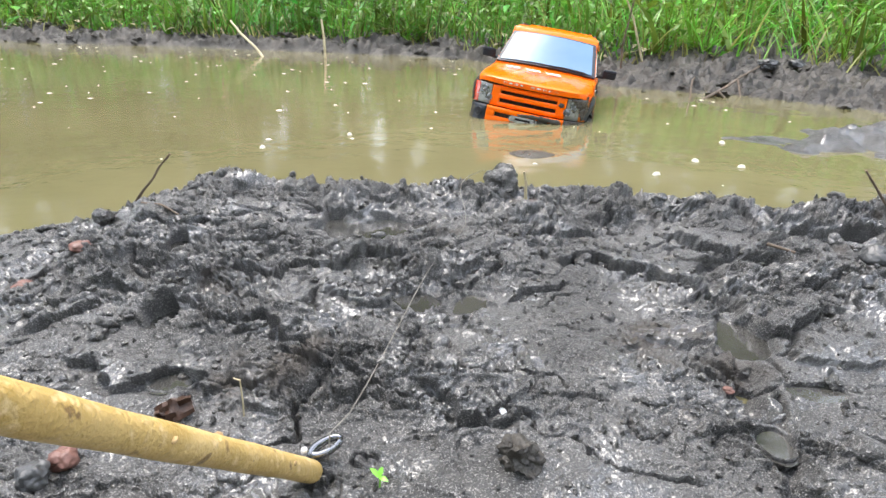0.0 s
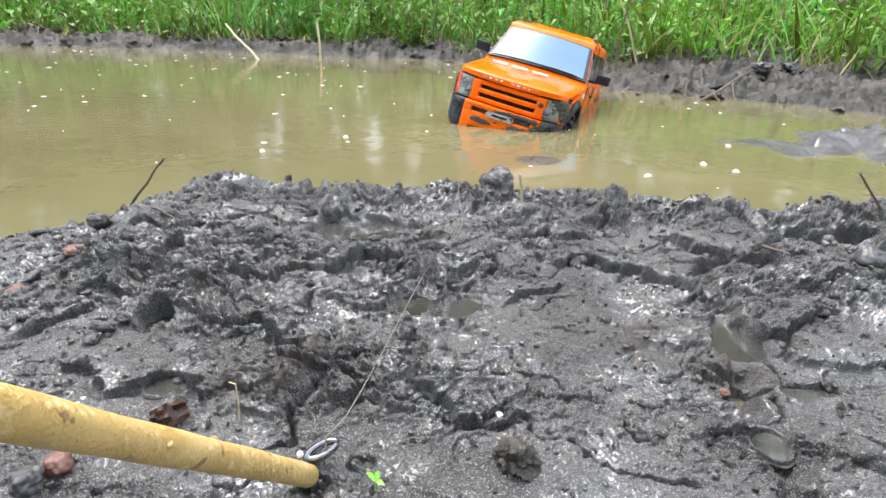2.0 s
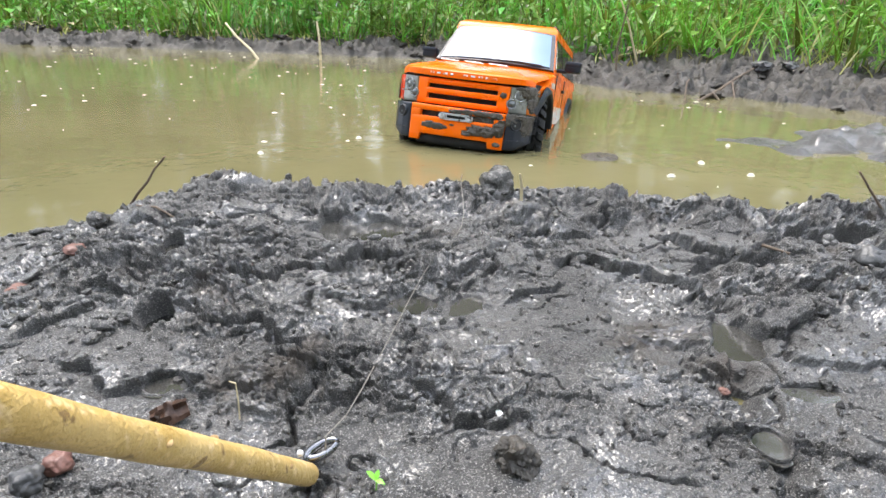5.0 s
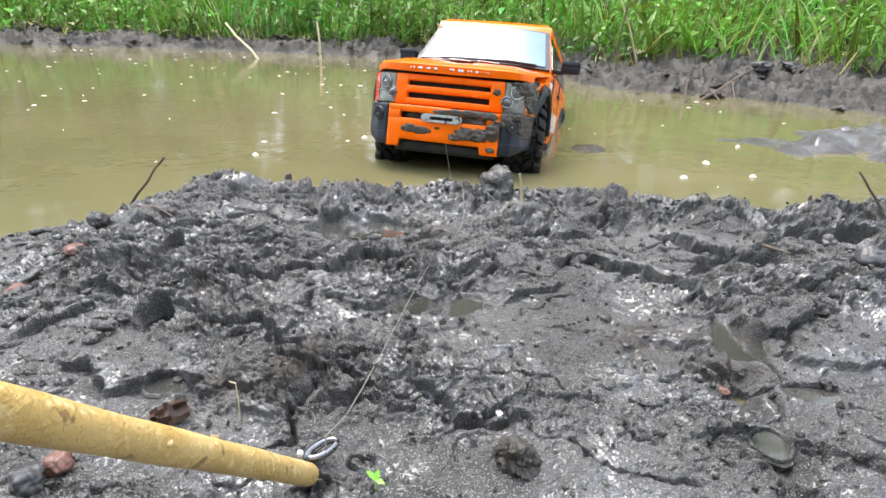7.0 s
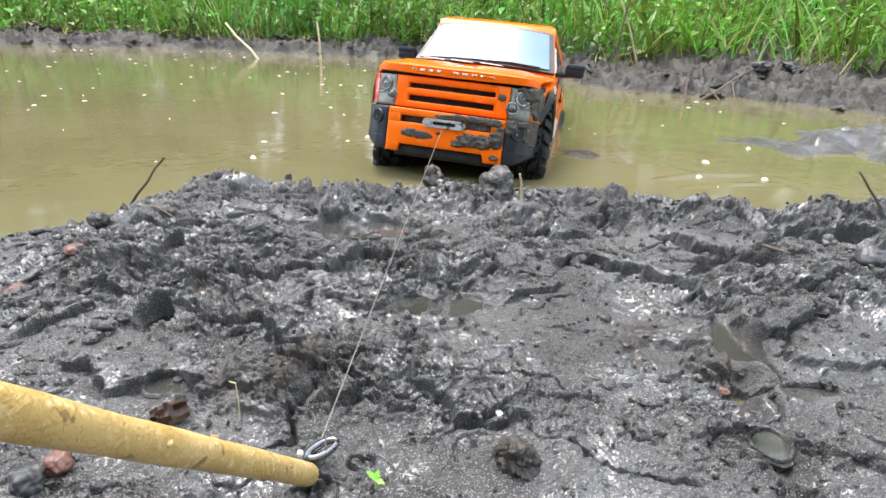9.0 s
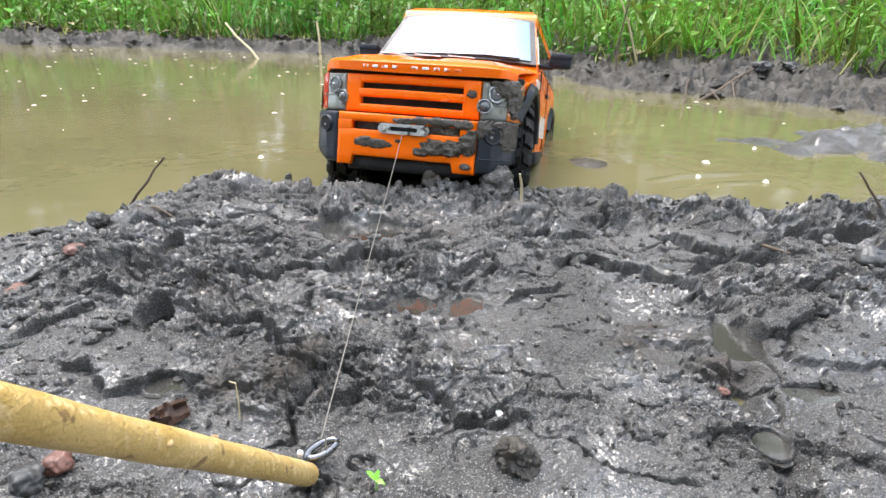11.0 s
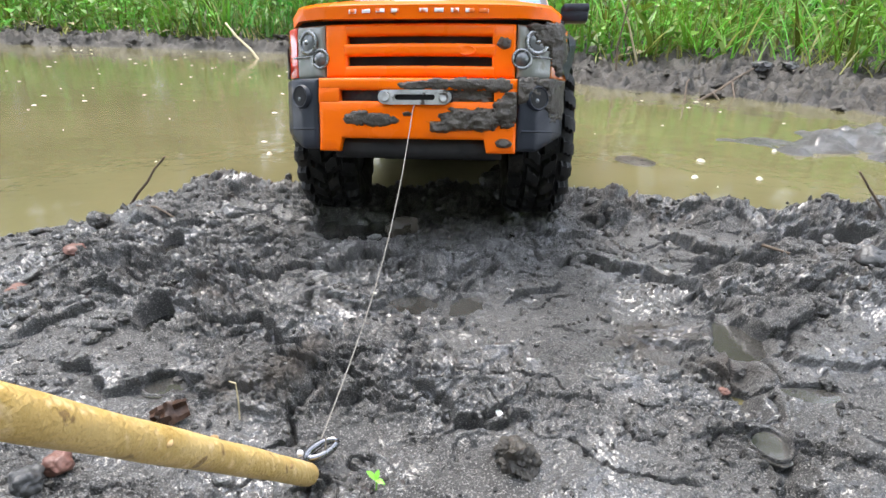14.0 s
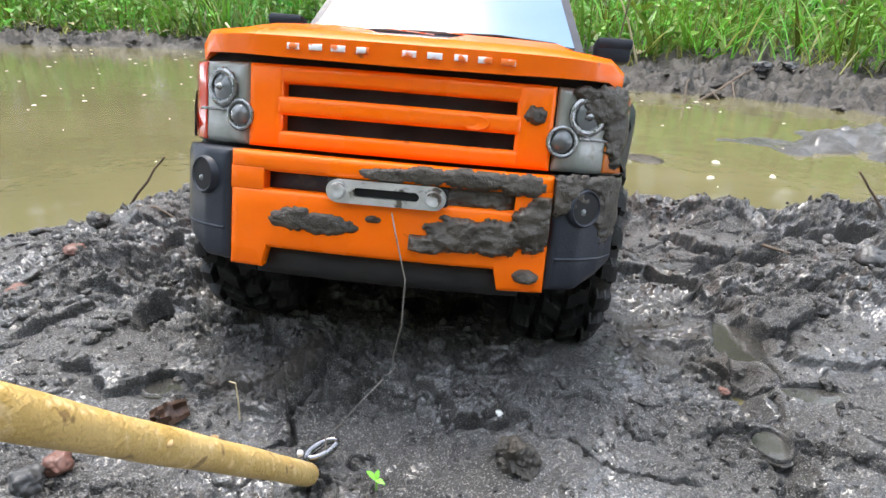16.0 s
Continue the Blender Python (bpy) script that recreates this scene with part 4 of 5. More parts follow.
stone("stone", 0.235, 0.3, 0.016, STONE, "wet dark stone half sunk in mud", "stone", 8, 0.7)
stone("brick_chip", -0.211, 0.312, 0.012, BRICK, "muddy red brick chip", "brick chip", 9, 0.5, 0.2)
stone("brick_chip", -0.224, 0.278, 0.01, BRICK, "muddy red brick chip", "brick chip", 10, 0.5, 0.2)
stone("pebble", 0.112, 0.195, 0.004, BRICK, "tiny reddish pebble in the mud", "pebble", 11, 0.6)


def clod_group():
    rnd = random.Random(12)
    group = "loose clods on the bank"
    made = []
    for k in range(6):
        ob = part("mud_clod", lump_bm(0.01, 20 + k, 0.75, 3, 0.55), CLOD, None)
        tagged(ob, "crumbled lump of wet grey mud", "clod", group)
        made.append(ob)
    count = 0
    while count < 44:
        x, y = rnd.uniform(-0.3, 0.34), rnd.uniform(0.12, 0.42)
        if any(math.hypot((x - p[0]) / p[2], (y - p[1]) / p[3]) < 1.2 for p in PUDDLES):
            continue
        k = rnd.uniform(0.25, 0.8) * (0.5 + y * 1.5)
        m = pose(x, y, at(x, y) + 0.002 * k, rnd.uniform(-30, 30), rnd.uniform(-30, 30), rnd.uniform(0, 360))
        if count < 6:
            ob = made[count]
            ob.matrix_basis = m
        else:
            ob = copy_thing(made[count % 6], m)
        ob.scale = (k, k * rnd.uniform(0.6, 1.0), k * rnd.uniform(0.6, 1.0))
        count += 1


def far_clods():
    rnd = random.Random(31)
    kinds = [tagged(part("mud_clod", lump_bm(0.05, 70 + k, 0.8, 3, 0.6), EARTH, None), "broken dark clod on the far bank", "clod", "clods on the far bank") for k in range(4)]
    for i in range(150):
        x = rnd.uniform(-1.8, 1.3)
        y = float(np.interp(x, FAR_X, FAR_Y)) + (rnd.uniform(-0.01, 0.16) if x < 0.25 else rnd.uniform(-0.02, 0.4))
        k = rnd.uniform(0.12, 0.55)
        m = pose(x, y, max(at(x, y), 0.0) + 0.004 * k, rnd.uniform(-25, 25), rnd.uniform(-25, 25), rnd.uniform(0, 360))
        if i < 4:
            ob = kinds[i]
            ob.matrix_basis = m
        else:
            ob = copy_thing(kinds[i % 4], m)
        ob.scale = (k * rnd.uniform(0.8, 1.6), k, k * rnd.uniform(0.6, 1.0))


def torn_mud():
    """Torn, half-buried lumps heaped over the rough parts of the bank."""
    rnd = np.random.RandomState(9)
    n = 9000
    x, y = rnd.uniform(-0.36, 0.42, n), rnd.uniform(0.12, 0.46, n)
    rough = 0.45 + 1.1 * wave(x, y, 0.06, 91) + 0.5 * wave(x, y, 0.025, 92)
    z = ground_height(x, y)
    edge = np.interp(x, NEAR_X, NEAR_Y) - y
    rough += 0.6 * np.exp(-((edge - 0.02) / 0.025) ** 2) - 0.5 * step(0.19, 0.14, y)
    keep = (rough > 0.72) & (z > 0.001)
    for p in PUDDLES:
        keep &= puddle_reach(x, y, *p) > 1.25
    x, y, z = x[keep][:1500], y[keep][:1500], z[keep][:1500]
    m = len(x)
    bm = bmesh.new()
    bmesh.ops.create_icosphere(bm, subdivisions=2, radius=1.0)
    base = np.array([v.co[:] for v in bm.verts])
    tris = np.array([[v.index for v in f.verts] for f in bm.faces])
    bm.free()
    size = (0.001 + 0.0026 * rnd.uniform(0, 1, m) ** 3) * (0.7 + 0.9 * y)
    shape = 1 + 0.1 * rnd.normal(0, 1, (m, len(base)))
    for freq, amp in ((1.9, 0.3), (3.3, 0.24), (6.0, 0.16)):
        for _ in range(2):
            way = rnd.normal(0, 1, (m, 3))
            way /= np.linalg.norm(way, axis=1, keepdims=True)
            shape += amp * np.sin(freq * (way @ base.T) + rnd.uniform(0, 6.28, (m, 1)))
    stretch = rnd.uniform(0.55, 1.5, (m, 1, 3)) * np.array([1.2, 1.0, 0.8])
    v = base[None] * np.clip(shape, 0.35, 2)[:, :, None] * size[:, None, None] * stretch
    a = rnd.uniform(0, 6.28, m)
    tilt = rnd.uniform(-0.5, 0.5, m)
    vy, vz = v[..., 1] * np.cos(tilt)[:, None] - v[..., 2] * np.sin(tilt)[:, None], v[..., 1] * np.sin(tilt)[:, None] + v[..., 2] * np.cos(tilt)[:, None]
    vx = v[..., 0] * np.cos(a)[:, None] - vy * np.sin(a)[:, None]
    vy = v[..., 0] * np.sin(a)[:, None] + vy * np.cos(a)[:, None]
    v = np.stack([vx + x[:, None], vy + y[:, None], vz + (z - size * 0.1)[:, None]], -1)
    f = tris[None] + (np.arange(m) * len(base))[:, None, None]
    me = bpy.data.meshes.new("torn_mud")
    me.from_pydata(v.reshape(-1, 3).tolist(), [], f.reshape(-1, 3).tolist())
    me.materials.append(MUD)
    me.polygons.foreach_set("use_smooth", [True] * len(me.polygons))
    tagged(new("torn_mud", me), "torn lumps of wet grey mud heaped on the bank", "mud", kind="stuff")


clod_group()
torn_mud()
far_clods()
stone("stone", 0.67, 1.33, 0.036, STONE, "dark grey broken stone on the far mud", "stone", 41, 0.6, 0.3, 0.6)
stone("stone", 0.73, 1.33, 0.034, STONE, "dark flat stone on the far mud", "stone", 42, 0.45, 0.3, 0.6)


def crumbs():
    """Fine crumbs strewn over the near bank."""
    rnd = np.random.RandomState(5)
    n = 2600
    x, y = rnd.uniform(-0.36, 0.4, n), 0.11 + 0.33 * rnd.uniform(0, 1, n) ** 1.2
    keep = np.ones(n, bool)
    for px, py, rx, ry in PUDDLES:
        keep &= np.hypot((x - px) / rx, (y - py) / ry) > 1.05
    x, y = x[keep], y[keep]
    z = ground_height(x, y)
    keep = z > 0.002
    x, y, z = x[keep], y[keep], z[keep]
    bm = bmesh.new()
    bmesh.ops.create_icosphere(bm, subdivisions=1, radius=1.0)
    base = np.array([v.co[:] for v in bm.verts])
    tris = np.array([[v.index for v in f.verts] for f in bm.faces])
    bm.free()
    size = rnd.uniform(0.0005, 0.0018, len(x)) * (0.7 + 1.6 * y)
    jit = rnd.uniform(0.55, 1.35, (len(x), len(base), 1))
    v = base[None] * jit * size[:, None, None] * rnd.uniform(0.6, 1.2, (len(x), 1, 3)) + np.stack([x, y, z + size * 0.3], -1)[:, None, :]
    f = tris[None] + (np.arange(len(x)) * len(base))[:, None, None]
    me = bpy.data.meshes.new("mud_crumbs")
    me.from_pydata(v.reshape(-1, 3).tolist(), [], f.reshape(-1, 3).tolist())
    me.materials.append(CLOD)
    tagged(new("mud_crumbs", me), "fine crumbs of wet grey mud and grit", "mud", kind="stuff")


crumbs()


def rod(name, points, r0, r1, mat, label, category, forks=()):
    n = len(points)
    ob = new(name)
    tagged(ob, label, category)
    part("stem", tube_bm(points, [r0 + (r1 - r0) * i / (n - 1) for i in range(n)], 8), mat, ob)
    for f in forks:
        part("side_shoot", tube_bm(f, [r1 * 1.2] * (len(f) - 1) + [r1 * 0.5], 6), mat, ob)
    return ob


rod("twig", [(-0.2235, 0.393, 0.007), (-0.213, 0.3925, 0.0205), (-0.2045, 0.3925, 0.0295), (-0.199, 0.3925, 0.038), (-0.19, 0.3925, 0.0475)], 0.0011, 0.0006, TWIG, "thin dark twig stuck upright in the mud", "twig",
    [[(-0.1935, 0.3925, 0.0435), (-0.1915, 0.3925, 0.0445)]])
rod("twig", [(0.322, 0.406, 0.006), (0.312, 0.406, 0.022), (0.302, 0.406, 0.033), (0.289, 0.406, 0.0478)], 0.0012, 0.0007, TWIG, "thin dark twig leaning out of the mud", "twig")
rod("straw", [(-0.0675, 0.164, at(-0.0675, 0.164) - 0.001), (-0.0672, 0.164, 0.022), (-0.0676, 0.1645, 0.0285), (-0.07, 0.165, 0.0288)], 0.00032, 0.00026, STRAW, "bent pale straw standing in the mud", "straw")
rod("straw", [(0.055, 0.405, 0.018), (0.054, 0.404, 0.032), (0.052, 0.403, 0.04)], 0.0012, 0.0008, STRAW, "pale straw stub in a clod", "straw")
rod("twig", [(-0.2, 0.365, at(-0.2, 0.365) + 0.001), (-0.185, 0.36, at(-0.185, 0.36) + 0.002), (-0.172, 0.357, at(-0.172, 0.357) + 0.001)], 0.0009, 0.0006, TWIG, "short dark twig lying on the mud", "twig")
rod("twig", [(0.19, 0.33, at(0.19, 0.33) + 0.002), (0.203, 0.322, at(0.203, 0.322) + 0.002)], 0.0011, 0.0008, TWIG, "short dark twig lying on the mud", "twig")
rod("stalk", [(-0.51, 1.7, -0.02), (-0.55, 1.73, 0.02), (-0.61, 1.79, 0.055), (-0.66, 1.86, 0.085)], 0.004, 0.003, STRAW, "dry pale stalk leaning from the far bank into the water", "stalk")
rod("stalk", [(-0.36, 1.74, -0.01), (-0.362, 1.745, 0.05), (-0.37, 1.76, 0.1)], 0.004, 0.003, STRAW, "upright dry pale stalk at the far bank", "stalk")
rod("branch", [(0.455, 1.115, -0.004), (0.52, 1.17, 0.015), (0.58, 1.24, 0.03), (0.64, 1.3, 0.045)], 0.0032, 0.002, TWIG, "bare grey branch lying on the far mud", "branch",
    [[(0.5, 1.15, 0.01), (0.515, 1.12, -0.01)], [(0.56, 1.21, 0.025), (0.545, 1.15, -0.005)]])
rod("twig", [(0.43, 1.1, -0.01), (0.44, 1.13, 0.03), (0.447, 1.14, 0.035)], 0.002, 0.0015, TWIG, "short dark twig at the far shore", "twig")
rod("reed", [(0.46, 1.5, 0.02), (0.42, 1.5, 0.13), (0.33, 1.5, 0.3)], 0.003, 0.0015, STRAW, "tall dry bent stem on the far bank", "reed")
rod("reed", [(0.36, 1.32, 0.0), (0.355, 1.32, 0.08), (0.37, 1.32, 0.19)], 0.0025, 0.0015, TWIG, "thin dark upright stem on the far bank", "reed")


def bark_flake():
    bm = bmesh.new()
    n, g = 9, []
    for j in range(6):
        row = []
        for i in range(n):
            u, v = i / (n - 1) - 0.5, j / 5 - 0.5
            w = 0.0075 * (1 - 0.5 * abs(u)) + 0.001 * noise.noise((u * 6, v * 6, 3))
            row.append(bm.verts.new((u * 0.012, v * w * 1.1, 0.0014 * (1 - 4 * v * v) + 0.003 * noise.noise((u * 5, v * 5, 1)) + 0.0012 * noise.noise((u * 13, v * 13, 2)))))
        g.append(row)
    faces = [bm.faces.new((g[j][i], g[j][i + 1], g[j + 1][i + 1], g[j + 1][i])) for j in range(5) for i in range(n - 1)]
    got = bmesh.ops.extrude_face_region(bm, geom=faces)
    bmesh.ops.translate(bm, vec=(0, 0, -0.0008), verts=[v for v in got["geom"] if isinstance(v, bmesh.types.BMVert)])
    ob = part("bark_flake", bm, BARKBROWN, None)
    ob.matrix_basis = pose(-0.092, 0.166, at(-0.092, 0.166) + 0.004, 50, -12, 25)
    tagged(ob, "curled dark brown flake of bark in the mud", "bark")


BARKBROWN = material("wet_bark", (0.04, 0.02, 0.012), (0.075, 0.036, 0.02), (0.3, 0.5), 200, 0.0004, 900)
SHOOT = material("seedling_green", (0.14, 0.42, 0.03), (0.2, 0.5, 0.05), (0.3, 0.4), 200)
bark_flake()


def leaf_faces(base, tip, width, side, droop=0.0, n=4):
    """Points of a pointed leaf from base to tip; side is the way of its width."""
    v, f = [], []
    for k in range(n + 1):
        t = k / n
        w = width * math.sin(math.pi * min(1, 0.12 + t * 0.88)) * (1 if k < n else 0.05)
        p = base + (tip - base) * t + Vector((0, 0, droop * math.sin(math.pi * t)))
        v += [p - side * w / 2, p + Vector((0, 0, -width * 0.12)), p + side * w / 2]
        if k:
            a = 3 * k
            f += [(a - 3, a - 2, a + 1, a), (a - 2, a - 1, a + 2, a + 1)]
    return v, f


def seedling():
    x, y = -0.018, 0.137
    z = at(x, y)
    ob = new("seedling")
    tagged(ob, "tiny bright green seedling in the mud", "plant")
    part("stem", tube_bm([(x, y, z - 0.001), (x + 0.0003, y, z + 0.004)], 0.0003, 6), SHOOT, ob)
    for dx, dy, dz in ((-0.003, 0.0015, 0.002), (0.003, -0.0018, 0.0), (0.0008, 0.0022, 0.002)):
        b = Vector((x, y, z + 0.004))
        way = Vector((dx, dy, dz))
        v, f = leaf_faces(b, b + way, 0.0017, Vector((-dy, dx, 0.3 * dx)).normalized(), 0.0005)
        o = mesh_object("leaf", v, f, SHOOT)
        o.parent = ob


seedling()


# ---------------------------------------------------------------- the far bank's plants
def blade(v, f, x, y, z, h, w, lean, turn, curl, rnd):
    a = len(v)
    dx, dy = math.cos(turn), math.sin(turn)
    sx, sy = -dy * w / 2, dx * w / 2
    n = 4
    for k in range(n):
        t = k / n
        out = lean * t + curl * t * t
        zz = z + h * (t - 0.32 * curl / max(h, 0.01) * t * t)
        q = 1 - 0.75 * t * t
        v.append((x + dx * out - sx * q, y + dy * out - sy * q, zz))
        v.append((x + dx * out + sx * q, y + dy * out + sy * q, zz))
    out = lean + curl
    v.append((x + dx * out, y + dy * out, z + h * (1 - 0.32 * curl / max(h, 0.01))))
    for k in range(n - 1):
        f.append((a + 2 * k, a + 2 * k + 1, a + 2 * k + 3, a + 2 * k + 2))
    f.append((a + 2 * n - 2, a + 2 * n - 1, a + 2 * n))


def grass_edge(x):
    return np.interp(x, FAR_X, FAR_Y) + np.interp(x, (-6, 0.0, 0.3, 0.6, 6), (0.16, 0.14, 0.3, 0.44, 0.6))


def meadow(name, count, mat, label, seed, hmin, hmax, wmin, wmax, depth, start=0.0):
    rnd = random.Random(seed)
    xs = np.array([rnd.uniform(-3.2, 3.0) for _ in range(count)])
    ys = grass_edge(xs) + 0.06 * wave(xs, xs * 0, 0.2, 71) + start + np.array([rnd.random() ** 1.5 * depth for _ in range(count)])
    zs = ground_height(xs, ys)
    tuft = 0.75 + 0.5 * wave(xs, ys, 0.25, 72)
    v, f = [], []
    bare = wave(xs, ys, 0.17, 74)
    for x, y, z, q, p in zip(xs, ys, zs, tuft, bare):
        if p < -0.3 and rnd.random() < 0.75:
            continue
        h = rnd.uniform(hmin, hmax) * max(0.35, q) * (1.15 if x > 0.3 else 0.95)
        blade(v, f, x, y, z - 0.005, h, rnd.uniform(wmin, wmax), rnd.uniform(0.0, 0.8) * h, rnd.uniform(0, 6.28), rnd.random() ** 2 * 1.1 * h, rnd)
    tagged(mesh_object(name, v, f, mat), label, "grass", kind="stuff")


meadow("grass", 11000, GRASS, "lush bright green grass on the far bank", 1, 0.06, 0.22, 0.0025, 0.006, 1.3)
meadow("grass", 1400, GRASS_DRY, "yellowing grass blades among the green", 2, 0.06, 0.2, 0.003, 0.006, 1.0)
meadow("grass", 1200, GRASS_DRY, "short trampled grass along the mud's edge", 3, 0.02, 0.07, 0.003, 0.006, 0.15, -0.06)
meadow("grass", 900, GRASS, "broad arching blades of bright green grass", 5, 0.1, 0.24, 0.008, 0.014, 0.8)
meadow("grass", 4000, GRASS, "tall grass further back on the far bank", 4, 0.25, 0.5, 0.004, 0.01, 2.5, 0.6)


def low_leaves(name, count, mat, label, seed, depth, high):
    """Small leaves of the undergrowth, each a folded diamond."""
    rnd = random.Random(seed)
    xs = np.array([rnd.uniform(-3.0, 2.8) for _ in range(count)])
    ys = grass_edge(xs) + 0.05 * wave(xs, xs * 0, 0.2, 71) + np.array([rnd.random() ** 1.4 * depth for _ in range(count)])
    zs = ground_height(xs, ys)
    thick = wave(xs, ys, 0.3, 73)
    v, f = [], []
    for x, y, z, q in zip(xs, ys, zs, thick):
        if q < -0.35 + 0.3 * rnd.random():
            continue
        p = Vector((x, y, z + rnd.random() ** 1.3 * high * (0.7 + 0.5 * q)))
        ln = rnd.uniform(0.012, 0.04)
        a = rnd.uniform(0, 6.28)
        u = Vector((math.cos(a), math.sin(a), rnd.uniform(-0.5, 0.6))) * ln
        w = Vector((-math.sin(a), math.cos(a), rnd.uniform(-0.3, 0.3))) * ln * rnd.uniform(0.22, 0.45)
        k = len(v)
        v += [p - u * 0.5, p - w + Vector((0, 0, ln * 0.12)), p + u * 0.6 - Vector((0, 0, ln * 0.15)), p + w + Vector((0, 0, ln * 0.12)), p]
        f += [(k, k + 1, k + 4), (k + 1, k + 2, k + 4), (k + 2, k + 3, k + 4), (k + 3, k, k + 4)]
    tagged(mesh_object(name, v, f, mat, False), label, "undergrowth", kind="stuff")


low_leaves("undergrowth", 7000, GRASS, "small bright leaves of low weeds on the far bank", 91, 1.0, 0.16)
low_leaves("undergrowth", 4000, LEAF, "small dark leaves of low weeds on the far bank", 92, 1.2, 0.2)
low_leaves("leaf_litter", 900, STRAW, "pale dead leaves and stalks along the bank", 93, 0.3, 0.03)


def weed_mesh(seed, tall, leaves, leaf, mat):
    """A leafy weed: a stem with leaves all the way up."""
    rnd = random.Random(seed)
    ob = new("weed")
    top = Vector((rnd.uniform(-0.2, 0.2) * tall, rnd.uniform(-0.2, 0.1) * tall, tall))
    part("stem", tube_bm([(0, 0, -0.01), top * 0.5 + Vector((0.01, 0, 0)), top], [0.0025, 0.002, 0.001], 6), mat, ob)
    for k in range(leaves):
        t = 0.15 + 0.85 * k / leaves
        a = k * 2.4 + rnd.uniform(-0.3, 0.3)
        b = top * t
        ln = leaf * (1.15 - 0.5 * t) * rnd.uniform(0.8, 1.2)
        way = Vector((math.cos(a), math.sin(a), rnd.uniform(-0.1, 0.6))) * ln
        v, f = leaf_faces(b, b + way, ln * 0.36, Vector((-math.sin(a), math.cos(a), 0)), ln * 0.12)
        o = mesh_object("leaf", v, f, mat)
        o.parent = ob
    return ob


def weeds():
    rnd = random.Random(8)
    kinds = [weed_mesh(k, 0.1 + 0.035 * k, 9 + k, 0.045 + 0.005 * (k % 3), LEAF if k % 2 else GRASS) for k in range(5)]
    spots = []
    while len(spots) < 150:
        x = rnd.uniform(-2.4, 2.4)
        y = float(grass_edge(x)) + rnd.random() ** 1.6 * 0.9 + 0.02
        spots.append((x, y))
    for i, (x, y) in enumerate(spots):
        m = pose(x, y, at(x, y) - 0.004, rnd.uniform(-8, 8), rnd.uniform(-8, 8), rnd.uniform(0, 360))
        if i < 5:
            ob = kinds[i]
            ob.matrix_basis = m
        else:
            ob = copy_thing(kinds[i % 5], m)
            k = rnd.uniform(0.7, 1.25)
            ob.scale = (k, k, k)
        tagged(ob, "leafy green weed growing among the grass", "weed", "weeds on the far bank")


weeds()


def blossoms():
    rnd = random.Random(3)
    for x, y, z in ((1.19, 1.98, 0.2), (1.42, 1.96, 0.21), (-0.95, 2.5, 0.2)):
        ob = new("blossom")
        tagged(ob, "small pink clover blossom on a thin stem", "flower")
        part("stem", tube_bm([(x, y, at(x, y) - 0.01), (x + 0.01, y, z)], 0.002, 6), GRASS, ob)
        part("head", move_bm(lump_bm(0.028, rnd.randint(1, 50), 0.4, 2), Matrix.Translation((x + 0.01, y, z))), PINK, ob)


blossoms()


def tree(x, y, tall, seed, count=2500):
    rnd = random.Random(seed)
    ob = new("tree")
    tagged(ob, "leafy broad tree out of view, added round the pond", "tree", "trees round the pond")
    z = at(x, y)
    pts = [(x, y, z - 0.1), (x + rnd.uniform(-0.1, 0.1), y, z + tall * 0.3), (x + rnd.uniform(-0.2, 0.2), y, z + tall * 0.62), (x + rnd.uniform(-0.3, 0.3), y, z + tall * 0.92)]
    trunk = part("trunk", tube_bm(pts, [0.13, 0.1, 0.07, 0.02], 10), BARK, ob)
    clumps = []
    for k in range(12):
        a, h = rnd.uniform(0, 6.28), rnd.uniform(0.16, 0.95)
        r = tall * 0.3 * math.sin(math.pi * min(0.95, h * 0.85 + 0.1)) * rnd.uniform(0.6, 1.1)
        tip = Vector((x + r * math.cos(a), y + r * math.sin(a), z + tall * h))
        root = Vector(pts[1]) + (Vector(pts[2]) - Vector(pts[1])) * max(0.0, min(1, h - 0.2))
        part("limb", tube_bm([root, (root + tip) / 2 + Vector((0, 0, 0.1)), tip], [0.035, 0.02, 0.006], 6), BARK, trunk)
        clumps.append((tip, tall * rnd.uniform(0.09, 0.17)))
    v, f = [], []
    for k in range(count):
        c, r = rnd.choice(clumps)
        p = c + Vector((rnd.gauss(0, 1), rnd.gauss(0, 1), rnd.gauss(0, 0.8))) * r * 0.62
        s = rnd.uniform(0.07, 0.17)
        u = Vector((rnd.gauss(0, 1), rnd.gauss(0, 1), rnd.gauss(0, 0.6))).normalized() * s
        w = u.cross(Vector((rnd.gauss(0, 1), rnd.gauss(0, 1), rnd.gauss(0, 1)))).normalized() * s * 0.6
        a = len(v)
        v += [p - u, p - w * 0.8, p + u, p + w * 0.8]
        f.append((a, a + 1, a + 2, a + 3))
    crown = mesh_object("crown", v, f, CROWN, False)
    crown.parent = ob


# far trees feed the pond's reflections; near ones, unseen, are added to block sky
for i, (x, y, h) in enumerate(((-5.6, 6.0, 5.0), (-4.2, 7.4, 5.6), (-2.6, 6.2, 4.6), (-1.2, 7.6, 5.6), (0.3, 6.4, 4.7), (1.7, 7.2, 5.4), (3.2, 6.0, 4.8), (4.7, 7.0, 5.4), (6.4, 5.2, 5.0), (-1.9, 5.7, 4.3), (-0.5, 5.5, 4.2), (1.0, 5.6, 4.3), (2.4, 5.5, 4.2), (-3.4, 5.6, 4.3), (-7.2, 3.5, 5.2), (7.4, 1.6, 5.2), (-6.6, 0.2, 5.2),
                               (6.6, -2.2, 5.2), (-5.0, -3.6, 5.4), (-1.8, -5.6, 5.2), (1.8, -5.4, 5.2), (4.6, -4.6, 5.4))):
    tree(x, y, h, 40 + i)


